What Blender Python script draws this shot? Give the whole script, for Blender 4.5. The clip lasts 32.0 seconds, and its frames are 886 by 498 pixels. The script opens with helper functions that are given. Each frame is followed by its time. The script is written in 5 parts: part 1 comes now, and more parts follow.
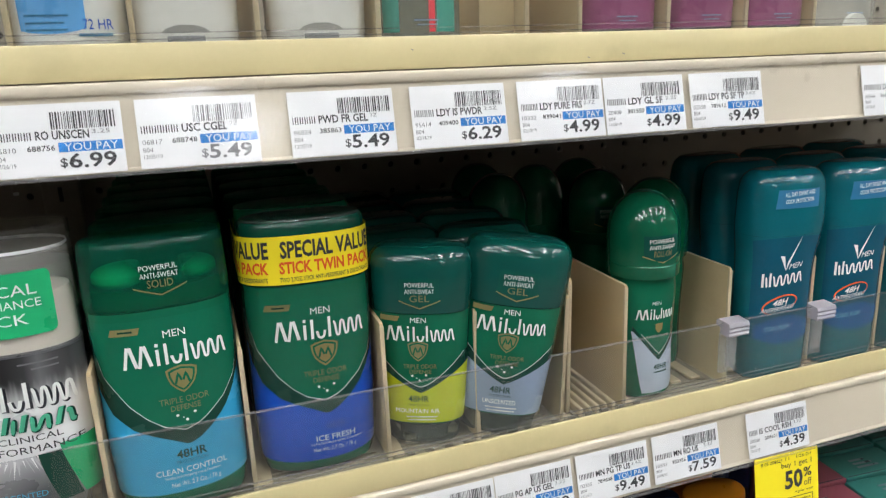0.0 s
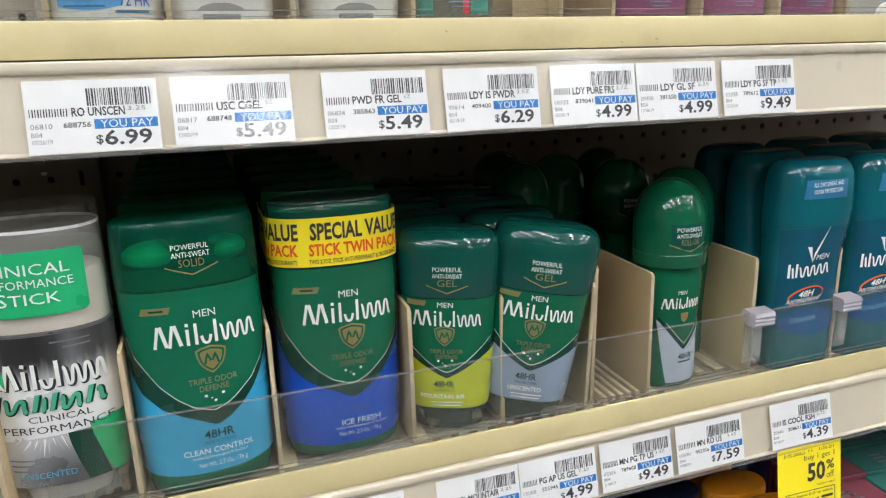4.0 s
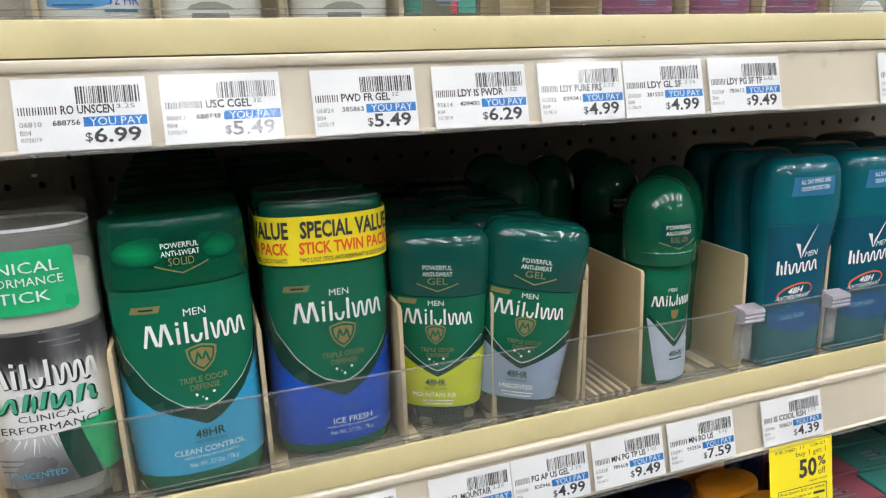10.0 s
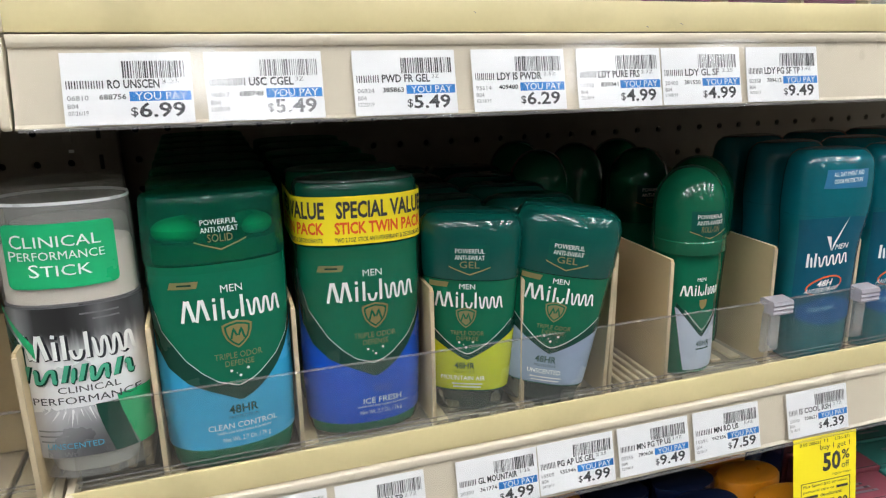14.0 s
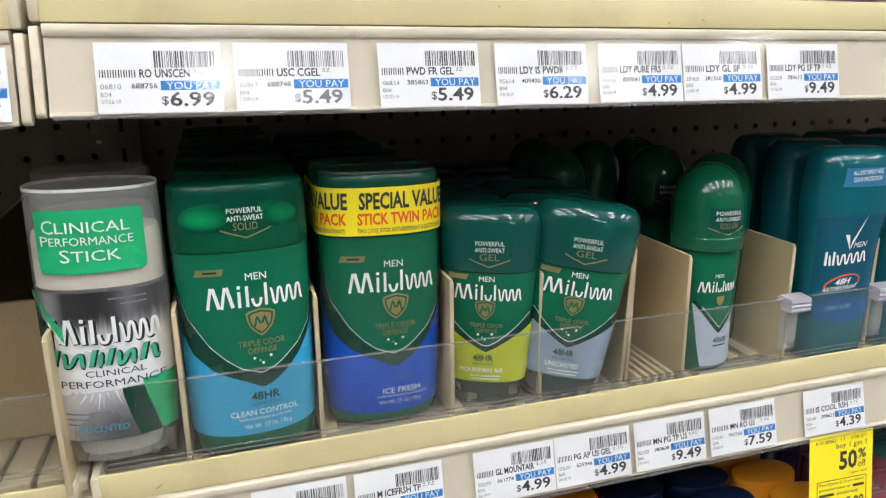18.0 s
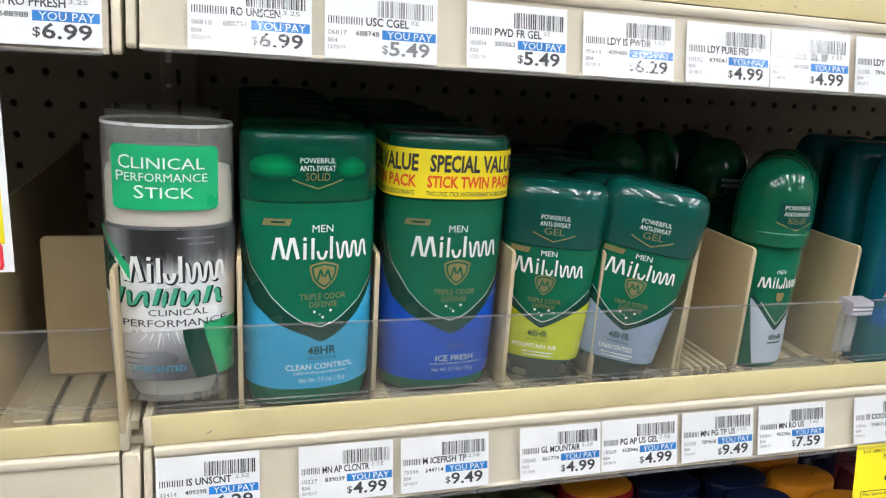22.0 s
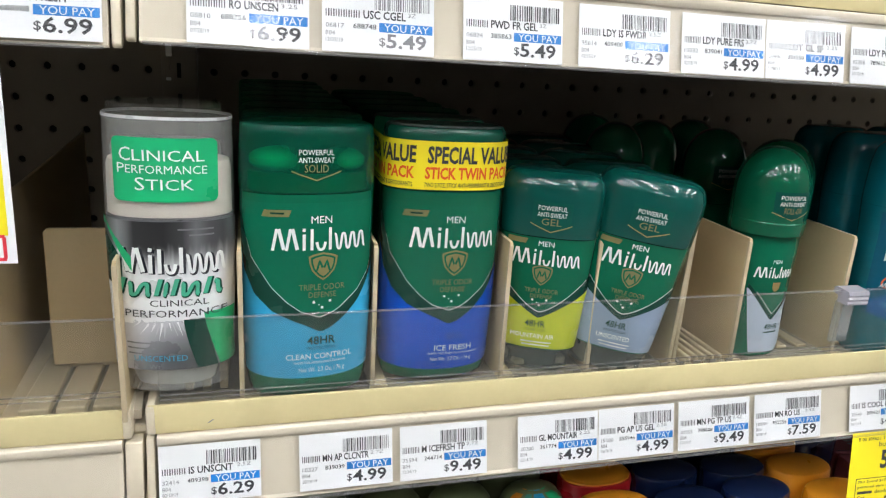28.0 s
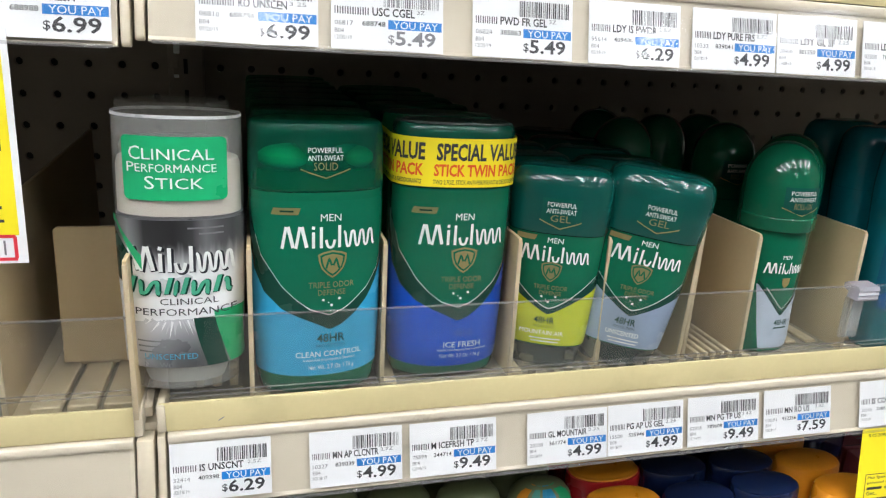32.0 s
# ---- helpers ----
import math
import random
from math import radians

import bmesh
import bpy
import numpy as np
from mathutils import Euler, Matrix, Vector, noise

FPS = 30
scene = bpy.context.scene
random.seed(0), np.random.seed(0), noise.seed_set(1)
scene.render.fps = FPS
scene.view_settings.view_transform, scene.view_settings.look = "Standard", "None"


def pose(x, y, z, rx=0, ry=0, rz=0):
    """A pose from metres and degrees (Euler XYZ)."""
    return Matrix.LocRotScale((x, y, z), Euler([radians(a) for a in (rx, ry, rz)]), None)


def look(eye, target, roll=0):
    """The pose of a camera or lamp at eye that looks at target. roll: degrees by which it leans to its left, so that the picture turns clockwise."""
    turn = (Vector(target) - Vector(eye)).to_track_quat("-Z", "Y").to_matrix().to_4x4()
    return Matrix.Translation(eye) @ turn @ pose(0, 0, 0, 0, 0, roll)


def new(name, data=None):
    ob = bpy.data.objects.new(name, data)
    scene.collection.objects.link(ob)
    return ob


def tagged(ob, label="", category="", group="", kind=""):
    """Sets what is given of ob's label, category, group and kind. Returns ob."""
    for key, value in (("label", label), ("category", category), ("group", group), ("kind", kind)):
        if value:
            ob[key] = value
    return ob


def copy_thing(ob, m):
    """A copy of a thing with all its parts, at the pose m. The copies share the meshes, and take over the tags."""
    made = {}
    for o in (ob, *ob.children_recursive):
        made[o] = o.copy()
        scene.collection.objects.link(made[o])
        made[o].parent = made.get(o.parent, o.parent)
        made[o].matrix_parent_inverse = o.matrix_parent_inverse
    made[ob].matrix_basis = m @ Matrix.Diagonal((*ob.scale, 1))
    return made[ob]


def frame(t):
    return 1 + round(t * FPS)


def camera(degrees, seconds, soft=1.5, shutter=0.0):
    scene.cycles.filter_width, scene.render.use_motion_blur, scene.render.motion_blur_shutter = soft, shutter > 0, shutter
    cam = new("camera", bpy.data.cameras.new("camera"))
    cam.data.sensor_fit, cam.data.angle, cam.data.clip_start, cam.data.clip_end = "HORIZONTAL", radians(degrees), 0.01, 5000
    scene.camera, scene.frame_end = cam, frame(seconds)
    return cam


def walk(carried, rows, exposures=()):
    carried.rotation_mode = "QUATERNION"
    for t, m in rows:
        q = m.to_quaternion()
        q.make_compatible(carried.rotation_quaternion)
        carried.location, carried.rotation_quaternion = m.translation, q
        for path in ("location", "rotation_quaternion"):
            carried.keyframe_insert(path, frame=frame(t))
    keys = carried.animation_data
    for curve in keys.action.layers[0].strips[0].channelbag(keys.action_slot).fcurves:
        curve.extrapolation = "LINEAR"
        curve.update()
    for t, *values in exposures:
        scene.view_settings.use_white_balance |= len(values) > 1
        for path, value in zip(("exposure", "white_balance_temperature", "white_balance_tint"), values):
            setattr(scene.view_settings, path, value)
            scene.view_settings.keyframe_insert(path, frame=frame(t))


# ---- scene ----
cam = camera(62.95, 32.0, soft=1.2, shutter=0.5)
EXPOSURES = [(0.0, 0.57, 6520, 11), (6.0, 0.63, 6540, 11), (15.0, 0.66, 6530, 11), (19.0, 0.74, 6520, 11), (22.0, 0.81, 6430, 11), (32.0, 0.81, 6420, 11)]
PATH = [
    (0, (-0.0659, -0.3381, 1.3296), (0.5421, 1.4960, 0.8135), -2.53),
    (0.5, (-0.0666, -0.3292, 1.3242), (0.5451, 1.4974, 0.7863), -2.11),
    (1, (-0.0699, -0.3282, 1.3236), (0.5421, 1.4973, 0.7823), -2.01),
    (1.5, (-0.0739, -0.3269, 1.3233), (0.5348, 1.4991, 0.7802), -1.75),
    (2, (-0.0755, -0.3290, 1.3241), (0.5304, 1.5001, 0.7882), -1.64),
    (2.5, (-0.0778, -0.3293, 1.3221), (0.5218, 1.5027, 0.7889), -1.51),
    (4.5, (-0.0782, -0.3347, 1.3248), (0.5192, 1.5016, 0.8040), -2.10),
    (5, (-0.0734, -0.3342, 1.3249), (0.5357, 1.5017, 0.8168), -2.45),
    (5.5, (-0.0733, -0.3340, 1.3241), (0.5528, 1.4984, 0.8241), -2.88),
    (6, (-0.0750, -0.3325, 1.3226), (0.5486, 1.4991, 0.8163), -2.73),
    (6.5, (-0.0767, -0.3307, 1.3216), (0.5509, 1.4973, 0.8073), -2.60),
    (7, (-0.0830, -0.3338, 1.3197), (0.5440, 1.4954, 0.8090), -2.53),
    (7.5, (-0.0813, -0.3349, 1.3230), (0.5355, 1.4978, 0.8123), -2.68),
    (8, (-0.0822, -0.3355, 1.3236), (0.5295, 1.4996, 0.8155), -2.84),
    (8.5, (-0.0821, -0.3416, 1.3243), (0.5215, 1.4980, 0.8229), -2.71),
    (9, (-0.0817, -0.3404, 1.3236), (0.5254, 1.4985, 0.8235), -2.58),
    (9.5, (-0.0813, -0.3385, 1.3213), (0.5275, 1.4997, 0.8211), -2.30),
    (10, (-0.0770, -0.3375, 1.3188), (0.5337, 1.4987, 0.8137), -2.23),
    (10.5, (-0.0799, -0.3365, 1.3174), (0.5302, 1.4988, 0.8078), -2.05),
    (11, (-0.0835, -0.3348, 1.3159), (0.5242, 1.4984, 0.7965), -1.79),
    (11.5, (-0.0848, -0.3339, 1.3142), (0.5182, 1.4997, 0.7904), -1.65),
    (12, (-0.0879, -0.3350, 1.3140), (0.5108, 1.4985, 0.7848), -1.56),
    (12.5, (-0.0921, -0.3338, 1.3127), (0.4997, 1.4996, 0.7758), -1.36),
    (13, (-0.0890, -0.3371, 1.3200), (0.4953, 1.4996, 0.7857), -1.26),
    (13.5, (-0.0898, -0.3358, 1.3157), (0.4970, 1.5030, 0.7918), -1.22),
    (14, (-0.0900, -0.3360, 1.3151), (0.4938, 1.5031, 0.7889), -1.17),
    (14.5, (-0.0908, -0.3338, 1.3146), (0.4940, 1.5035, 0.7832), -1.06),
    (15, (-0.0967, -0.3365, 1.3121), (0.4846, 1.5021, 0.7814), -0.90),
    (15.5, (-0.0976, -0.3373, 1.3131), (0.4732, 1.5046, 0.7824), -0.79),
    (17.5, (-0.1004, -0.3430, 1.3139), (0.4522, 1.5087, 0.7983), -0.76),
    (18, (-0.0969, -0.3396, 1.3108), (0.4601, 1.5100, 0.7923), -0.74),
    (18.5, (-0.1054, -0.3340, 1.3031), (0.4540, 1.5088, 0.7634), 0.25),
    (19, (-0.1054, -0.3188, 1.3071), (0.4804, 1.5131, 0.7586), 0.93),
    (19.5, (-0.1203, -0.3269, 1.2970), (0.4663, 1.5059, 0.7521), 2.42),
    (20, (-0.1317, -0.3336, 1.2916), (0.3878, 1.5159, 0.7352), 3.56),
    (20.5, (-0.1270, -0.3333, 1.2966), (0.3875, 1.5238, 0.7614), 3.93),
    (21, (-0.1227, -0.3339, 1.2976), (0.3886, 1.5269, 0.7725), 3.75),
    (21.5, (-0.1221, -0.3310, 1.2958), (0.3875, 1.5307, 0.7721), 3.59),
    (22, (-0.1219, -0.3310, 1.2960), (0.3957, 1.5239, 0.7564), 3.58),
    (22.5, (-0.1232, -0.3338, 1.2987), (0.3919, 1.5222, 0.7604), 3.37),
    (23, (-0.1238, -0.3328, 1.2983), (0.3852, 1.5264, 0.7652), 3.36),
    (23.5, (-0.1212, -0.3332, 1.2967), (0.3915, 1.5249, 0.7632), 3.39),
    (24, (-0.1197, -0.3339, 1.2985), (0.3938, 1.5223, 0.7593), 3.37),
    (24.5, (-0.1187, -0.3341, 1.2986), (0.3962, 1.5218, 0.7597), 3.27),
    (25, (-0.1179, -0.3326, 1.2984), (0.4004, 1.5212, 0.7554), 3.22),
    (25.5, (-0.1161, -0.3334, 1.2974), (0.4009, 1.5201, 0.7521), 3.19),
    (27.5, (-0.1218, -0.3317, 1.2994), (0.3900, 1.5182, 0.7374), 3.35),
    (28, (-0.1206, -0.3355, 1.2962), (0.3900, 1.5156, 0.7368), 3.36),
    (28.5, (-0.1203, -0.3369, 1.2960), (0.3858, 1.5154, 0.7366), 3.44),
    (29, (-0.1201, -0.3357, 1.2991), (0.3854, 1.5152, 0.7347), 3.36),
    (29.5, (-0.1128, -0.3377, 1.3053), (0.4107, 1.5154, 0.7651), 2.51),
    (30, (-0.1171, -0.3367, 1.3014), (0.4180, 1.5124, 0.7588), 2.34),
    (30.5, (-0.1200, -0.3321, 1.2951), (0.4054, 1.5117, 0.7256), 2.82),
    (31, (-0.1208, -0.3334, 1.2948), (0.3945, 1.5108, 0.7173), 3.01),
    (31.5, (-0.1222, -0.3339, 1.2986), (0.3814, 1.5119, 0.7160), 3.04),
    (32, (-0.1227, -0.3337, 1.2982), (0.3751, 1.5146, 0.7187), 3.10),
]
walk(cam, [(t, look(eye, target, roll)) for t, eye, target, roll in PATH], EXPOSURES)

# ---- world: the store is closed in, so only a trace of grey reaches it ----
world = bpy.data.worlds.new("store")
world.use_nodes = True
world.node_tree.nodes["Background"].inputs["Color"].default_value = (0.9, 0.92, 1.0, 1)
world.node_tree.nodes["Background"].inputs["Strength"].default_value = 0.05
scene.world = world

# ---- units and small builders: all sizes below are in millimetres ----
MM, LEVEL = 0.001, 1.30


def at(x, y, z, rx=0, ry=0, rz=0):
    """A pose in the place: x along the shelves, y into them, z up from the upper price tags."""
    return pose(x * MM, y * MM, LEVEL + z * MM, rx, ry, rz)


RUN_TILT = 0.57
UPPER = at(0, 0, 0, 0, RUN_TILT, 0)


def on_upper(x, y, z, rx=0, ry=0, rz=0):
    """The same on the upper shelf run, which hangs a little lower to the right."""
    return UPPER @ pose(x * MM, y * MM, z * MM, rx, ry, rz)


def mesh_of(name, bm, mat, smooth=30):
    bmesh.ops.scale(bm, vec=(MM, MM, MM), verts=bm.verts)
    me = bpy.data.meshes.new(name)
    bm.to_mesh(me)
    bm.free()
    if mat:
        me.materials.append(mat)
    if smooth:
        me.shade_smooth()
        me.set_sharp_from_angle(angle=radians(smooth))
    return me


def part(name, bm, mat, parent=None, label="", m=None, smooth=35):
    ob = new(name, mesh_of(name, bm, mat, smooth))
    if parent is not None:
        ob.parent = parent
    if m is not None:
        ob.matrix_basis = m
    if name in TINY:
        tagged(ob, kind="stuff")
    return tagged(ob, label) if label else ob


TINY = ("slot_row", "barcode", "word_mark", "word_mark_shadow", "range_mark", "range_mark_edge", "streak", "maker_mark", "small_print", "dot_row", "burst", "badge_bar")


def thing(name, m, label, category, group="", kind=""):
    ob = new(name)
    ob.empty_display_size = 0.01
    ob.matrix_basis = m
    return tagged(ob, label, category, group, kind)


def moved(x=0, y=0, z=0, rx=0, ry=0, rz=0):
    return pose(x * MM, y * MM, z * MM, rx, ry, rz)


def box(x0, x1, y0, y1, z0, z1, bevel=0.0, bm=None, seg=2):
    own = bmesh.new()
    bmesh.ops.create_cube(own, size=1)
    for v in own.verts:
        v.co = ((x0 + x1) / 2 + v.co.x * (x1 - x0), (y0 + y1) / 2 + v.co.y * (y1 - y0), (z0 + z1) / 2 + v.co.z * (z1 - z0))
    if bevel:
        bmesh.ops.bevel(own, geom=own.edges[:], offset=bevel, segments=seg, profile=0.5, affect="EDGES")
    return own if bm is None else joined(bm, own)


def joined(bm, *others):
    for o in others:
        me = bpy.data.meshes.new("tmp")
        o.to_mesh(me)
        o.free()
        bm.from_mesh(me)
        bpy.data.meshes.remove(me)
    return bm


def prism(outline, y0, y1, bevel=0.0):
    """An outline of (x, z) extruded from y0 (front) to y1."""
    bm = bmesh.new()
    front = [bm.verts.new((x, y0, z)) for x, z in outline]
    back = [bm.verts.new((x, y1, z)) for x, z in outline]
    n = len(outline)
    bm.faces.new(front)
    bm.faces.new(back[::-1])
    for i in range(n):
        bm.faces.new((front[i], back[i], back[(i + 1) % n], front[(i + 1) % n]))
    bmesh.ops.recalc_face_normals(bm, faces=bm.faces[:])
    if bevel:
        bmesh.ops.bevel(bm, geom=bm.edges[:], offset=bevel, segments=1, affect="EDGES")
    return bm


def profile(outline, x0, x1):
    """An outline of (y, z) drawn along x."""
    bm = prism([(y, z) for y, z in outline], x0, x1)
    for v in bm.verts:
        v.co = (v.co.y, v.co.x, v.co.z)
    bmesh.ops.recalc_face_normals(bm, faces=bm.faces[:])
    return bm


def sheet(fn, nu, nv, u0=0.0, u1=1.0):
    bm = bmesh.new()
    vs = [[bm.verts.new(fn(u0 + (u1 - u0) * i / nu, j / nv)) for j in range(nv + 1)] for i in range(nu + 1)]
    for i in range(nu):
        for j in range(nv):
            bm.faces.new((vs[i][j], vs[i + 1][j], vs[i + 1][j + 1], vs[i][j + 1]))
    return bm


def spow(v, e):
    return math.copysign(abs(v) ** e, v)


class Form:
    """An upright oval body: rows of (z, half width, half depth), with an exponent that squares the oval off."""

    def __init__(self, rows, p=2.4, cx=None):
        self.rows, self.p, self.cx = rows, p, cx or (lambda z: 0.0)
        self.z = np.array([r[0] for r in rows], float)
        self.w = np.array([r[1] for r in rows], float)
        self.d = np.array([r[2] for r in rows], float)

    def size(self, z):
        return float(np.interp(z, self.z, self.w)), float(np.interp(z, self.z, self.d))

    def front(self, x, z):
        w, d = self.size(z)
        return -d * max(0.0, 1 - min(1.0, abs((x - self.cx(z)) / w)) ** self.p) ** (1 / self.p)

    def at(self, a, z, off=0.0):
        """The place at the angle a (0 is the front, in radians) and height z."""
        w, d = self.size(z)
        return (self.cx(z) + (w + off) * spow(math.sin(a), 2 / self.p), -(d + off) * spow(math.cos(a), 2 / self.p), z)

    def solid(self, z0=None, z1=None, n=48, off=0.0, top=True, bottom=True, step=None):
        zs = [z for z in self.z if (z0 is None or z >= z0 - 1e-6) and (z1 is None or z <= z1 + 1e-6)]
        for z in (z0, z1):
            if z is not None and all(abs(z - q) > 1e-6 for q in zs):
                zs.append(z)
        if step:
            lo, hi = min(zs), max(zs)
            zs += [lo + (hi - lo) * k / step for k in range(1, step)]
        zs = sorted(set(zs))
        bm = bmesh.new()
        rings = [[bm.verts.new(self.at(2 * math.pi * i / n, z, off)) for i in range(n)] for z in zs]
        for a, b in zip(rings, rings[1:]):
            for i in range(n):
                bm.faces.new((a[i], a[(i + 1) % n], b[(i + 1) % n], b[i]))
        if bottom:
            bm.faces.new(rings[0][::-1])
        if top:
            bm.faces.new(rings[-1])
        return bm

    def patch(self, a0, a1, low, high, nu=40, nv=24, off=0.25):
        """A printed area between two angles in degrees; low and high give its edges by the share of the half width."""
        def fn(u, v):
            a = radians(a0 + (a1 - a0) * u)
            s = spow(math.sin(a), 2 / self.p)
            lo, hi = low(s), high(s)
            return self.at(a, lo + (hi - lo) * v, off)
        return sheet(fn, nu, nv)

    def wrap(self, bm, off=0.35):
        for v in bm.verts:
            v.co.y = self.front(v.co.x, v.co.z) - off
        return bm


TEXTS = {}


def letters(s, x0, x1, z0, z1, y=0.0, bold=0.0, slant=0.0):
    """Words in the built-in font, fitted into a field of x0..x1 and z0..z1."""
    key = (s, bold)
    if key not in TEXTS:
        cu = bpy.data.curves.new("lettering", "FONT")
        cu.body, cu.resolution_u, cu.offset = s, 2, bold
        ob = bpy.data.objects.new("lettering", cu)
        me = bpy.data.meshes.new_from_object(ob)
        TEXTS[key] = ([tuple(v.co) for v in me.vertices], [tuple(f.vertices) for f in me.polygons])
        bpy.data.objects.remove(ob)
        bpy.data.curves.remove(cu)
        bpy.data.meshes.remove(me)
    vs, fs = TEXTS[key]
    xs, ys = [v[0] for v in vs], [v[1] for v in vs]
    ax, bx, ay, by = min(xs), max(xs), min(ys), max(ys)
    bm = bmesh.new()
    made = []
    for px, py, _ in vs:
        k = (py - ay) / (by - ay)
        made.append(bm.verts.new((x0 + (px - ax) / (bx - ax) * (x1 - x0) + slant * (k - 0.5), y, z0 + k * (z1 - z0))))
    for f in fs:
        if len(set(f)) > 2:
            try:
                bm.faces.new([made[i] for i in f])
            except ValueError:
                pass
    return bm


def rects(fields, y=0.0, bm=None):
    """Flat bars, each (x0, x1, z0, z1)."""
    bm = bm or bmesh.new()
    for x0, x1, z0, z1 in fields:
        n = max(1, int(abs(x1 - x0) / 3))
        low = [bm.verts.new((x0 + (x1 - x0) * i / n, y, z0)) for i in range(n + 1)]
        high = [bm.verts.new((x0 + (x1 - x0) * i / n, y, z1)) for i in range(n + 1)]
        for i in range(n):
            bm.faces.new((low[i], low[i + 1], high[i + 1], high[i]))
    return bm


def ribbon(points, width, bm=None, step=1.2):
    """A flat stroke of even width along a line of (x, z)."""
    bm = bm or bmesh.new()
    fine = [points[0]]
    for (ax, az), (bx, bz) in zip(points, points[1:]):
        n = max(1, int(math.hypot(bx - ax, bz - az) / step))
        fine += [(ax + (bx - ax) * k / n, az + (bz - az) * k / n) for k in range(1, n + 1)]
    last = None
    for k, (x, z) in enumerate(fine):
        a, b = fine[max(0, k - 1)], fine[min(len(fine) - 1, k + 1)]
        dx, dz = b[0] - a[0], b[1] - a[1]
        q = width / 2 / (math.hypot(dx, dz) or 1.0)
        pair = [bm.verts.new((x - dz * q, 0, z + dx * q)), bm.verts.new((x + dz * q, 0, z - dx * q))]
        if last:
            bm.faces.new((last[0], last[1], pair[1], pair[0]))
        last = pair
    return bm


def wave(x0, x1, z0, z1, turns, start=0.25, n=14):
    """A rounded wave with steep sides, as a line of (x, z)."""
    count = int(n * turns * 2)
    pts = []
    for k in range(count + 1):
        u = k / count
        v = math.tanh(1.7 * math.sin(2 * math.pi * (u * turns + start))) / math.tanh(1.7)
        pts.append((x0 + (x1 - x0) * u, (z0 + z1) / 2 + v * (z1 - z0) / 2))
    return pts


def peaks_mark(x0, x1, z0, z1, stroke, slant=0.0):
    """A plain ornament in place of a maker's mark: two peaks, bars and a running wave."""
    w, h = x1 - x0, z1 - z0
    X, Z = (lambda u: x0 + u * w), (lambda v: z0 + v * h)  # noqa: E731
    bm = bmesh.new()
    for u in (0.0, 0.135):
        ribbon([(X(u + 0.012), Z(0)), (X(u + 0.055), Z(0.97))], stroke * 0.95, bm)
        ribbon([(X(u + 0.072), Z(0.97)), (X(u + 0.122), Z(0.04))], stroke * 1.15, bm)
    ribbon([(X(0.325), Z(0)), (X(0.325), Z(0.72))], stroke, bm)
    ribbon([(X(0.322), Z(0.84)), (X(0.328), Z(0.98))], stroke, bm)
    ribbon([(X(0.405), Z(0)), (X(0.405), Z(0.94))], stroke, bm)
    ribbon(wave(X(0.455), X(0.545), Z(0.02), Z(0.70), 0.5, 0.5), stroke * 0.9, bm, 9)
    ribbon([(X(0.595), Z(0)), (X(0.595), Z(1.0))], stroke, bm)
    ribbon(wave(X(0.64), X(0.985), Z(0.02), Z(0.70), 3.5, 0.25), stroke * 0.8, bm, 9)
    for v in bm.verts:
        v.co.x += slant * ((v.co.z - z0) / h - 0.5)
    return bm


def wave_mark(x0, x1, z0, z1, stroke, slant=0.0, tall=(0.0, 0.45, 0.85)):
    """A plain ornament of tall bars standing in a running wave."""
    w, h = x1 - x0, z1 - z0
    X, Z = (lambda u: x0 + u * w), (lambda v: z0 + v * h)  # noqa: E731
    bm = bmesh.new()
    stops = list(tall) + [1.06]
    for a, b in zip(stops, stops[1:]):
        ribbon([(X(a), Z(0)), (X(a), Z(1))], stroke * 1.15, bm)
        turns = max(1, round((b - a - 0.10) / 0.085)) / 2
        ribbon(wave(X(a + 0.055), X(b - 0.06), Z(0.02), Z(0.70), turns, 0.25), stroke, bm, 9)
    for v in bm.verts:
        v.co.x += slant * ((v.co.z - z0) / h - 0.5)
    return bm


def polygon(points, y=0.0, rows=8):
    """A flat shape from its left and right edges, as rows of (z, x left, x right)."""
    bm = bmesh.new()
    zs, ls, rs = zip(*sorted(points))
    n = rows
    ring = []
    for k in range(n + 1):
        z = zs[0] + (zs[-1] - zs[0]) * k / n
        a, b = np.interp(z, zs, ls), np.interp(z, zs, rs)
        ring.append([bm.verts.new((a + (b - a) * i / 6, y, z)) for i in range(7)])
    for a, b in zip(ring, ring[1:]):
        for i in range(6):
            bm.faces.new((a[i], a[i + 1], b[i + 1], b[i]))
    return bm


def risen(bm, k):
    """A line of print that climbs to the right."""
    xs = [v.co.x for v in bm.verts]
    mid = (min(xs) + max(xs)) / 2
    for v in bm.verts:
        v.co.z += k * (v.co.x - mid)
    return bm


def facing(bm):
    for face in bm.faces:
        face.normal_update()
        if face.normal.y > 0:
            face.normal_flip()
    return bm


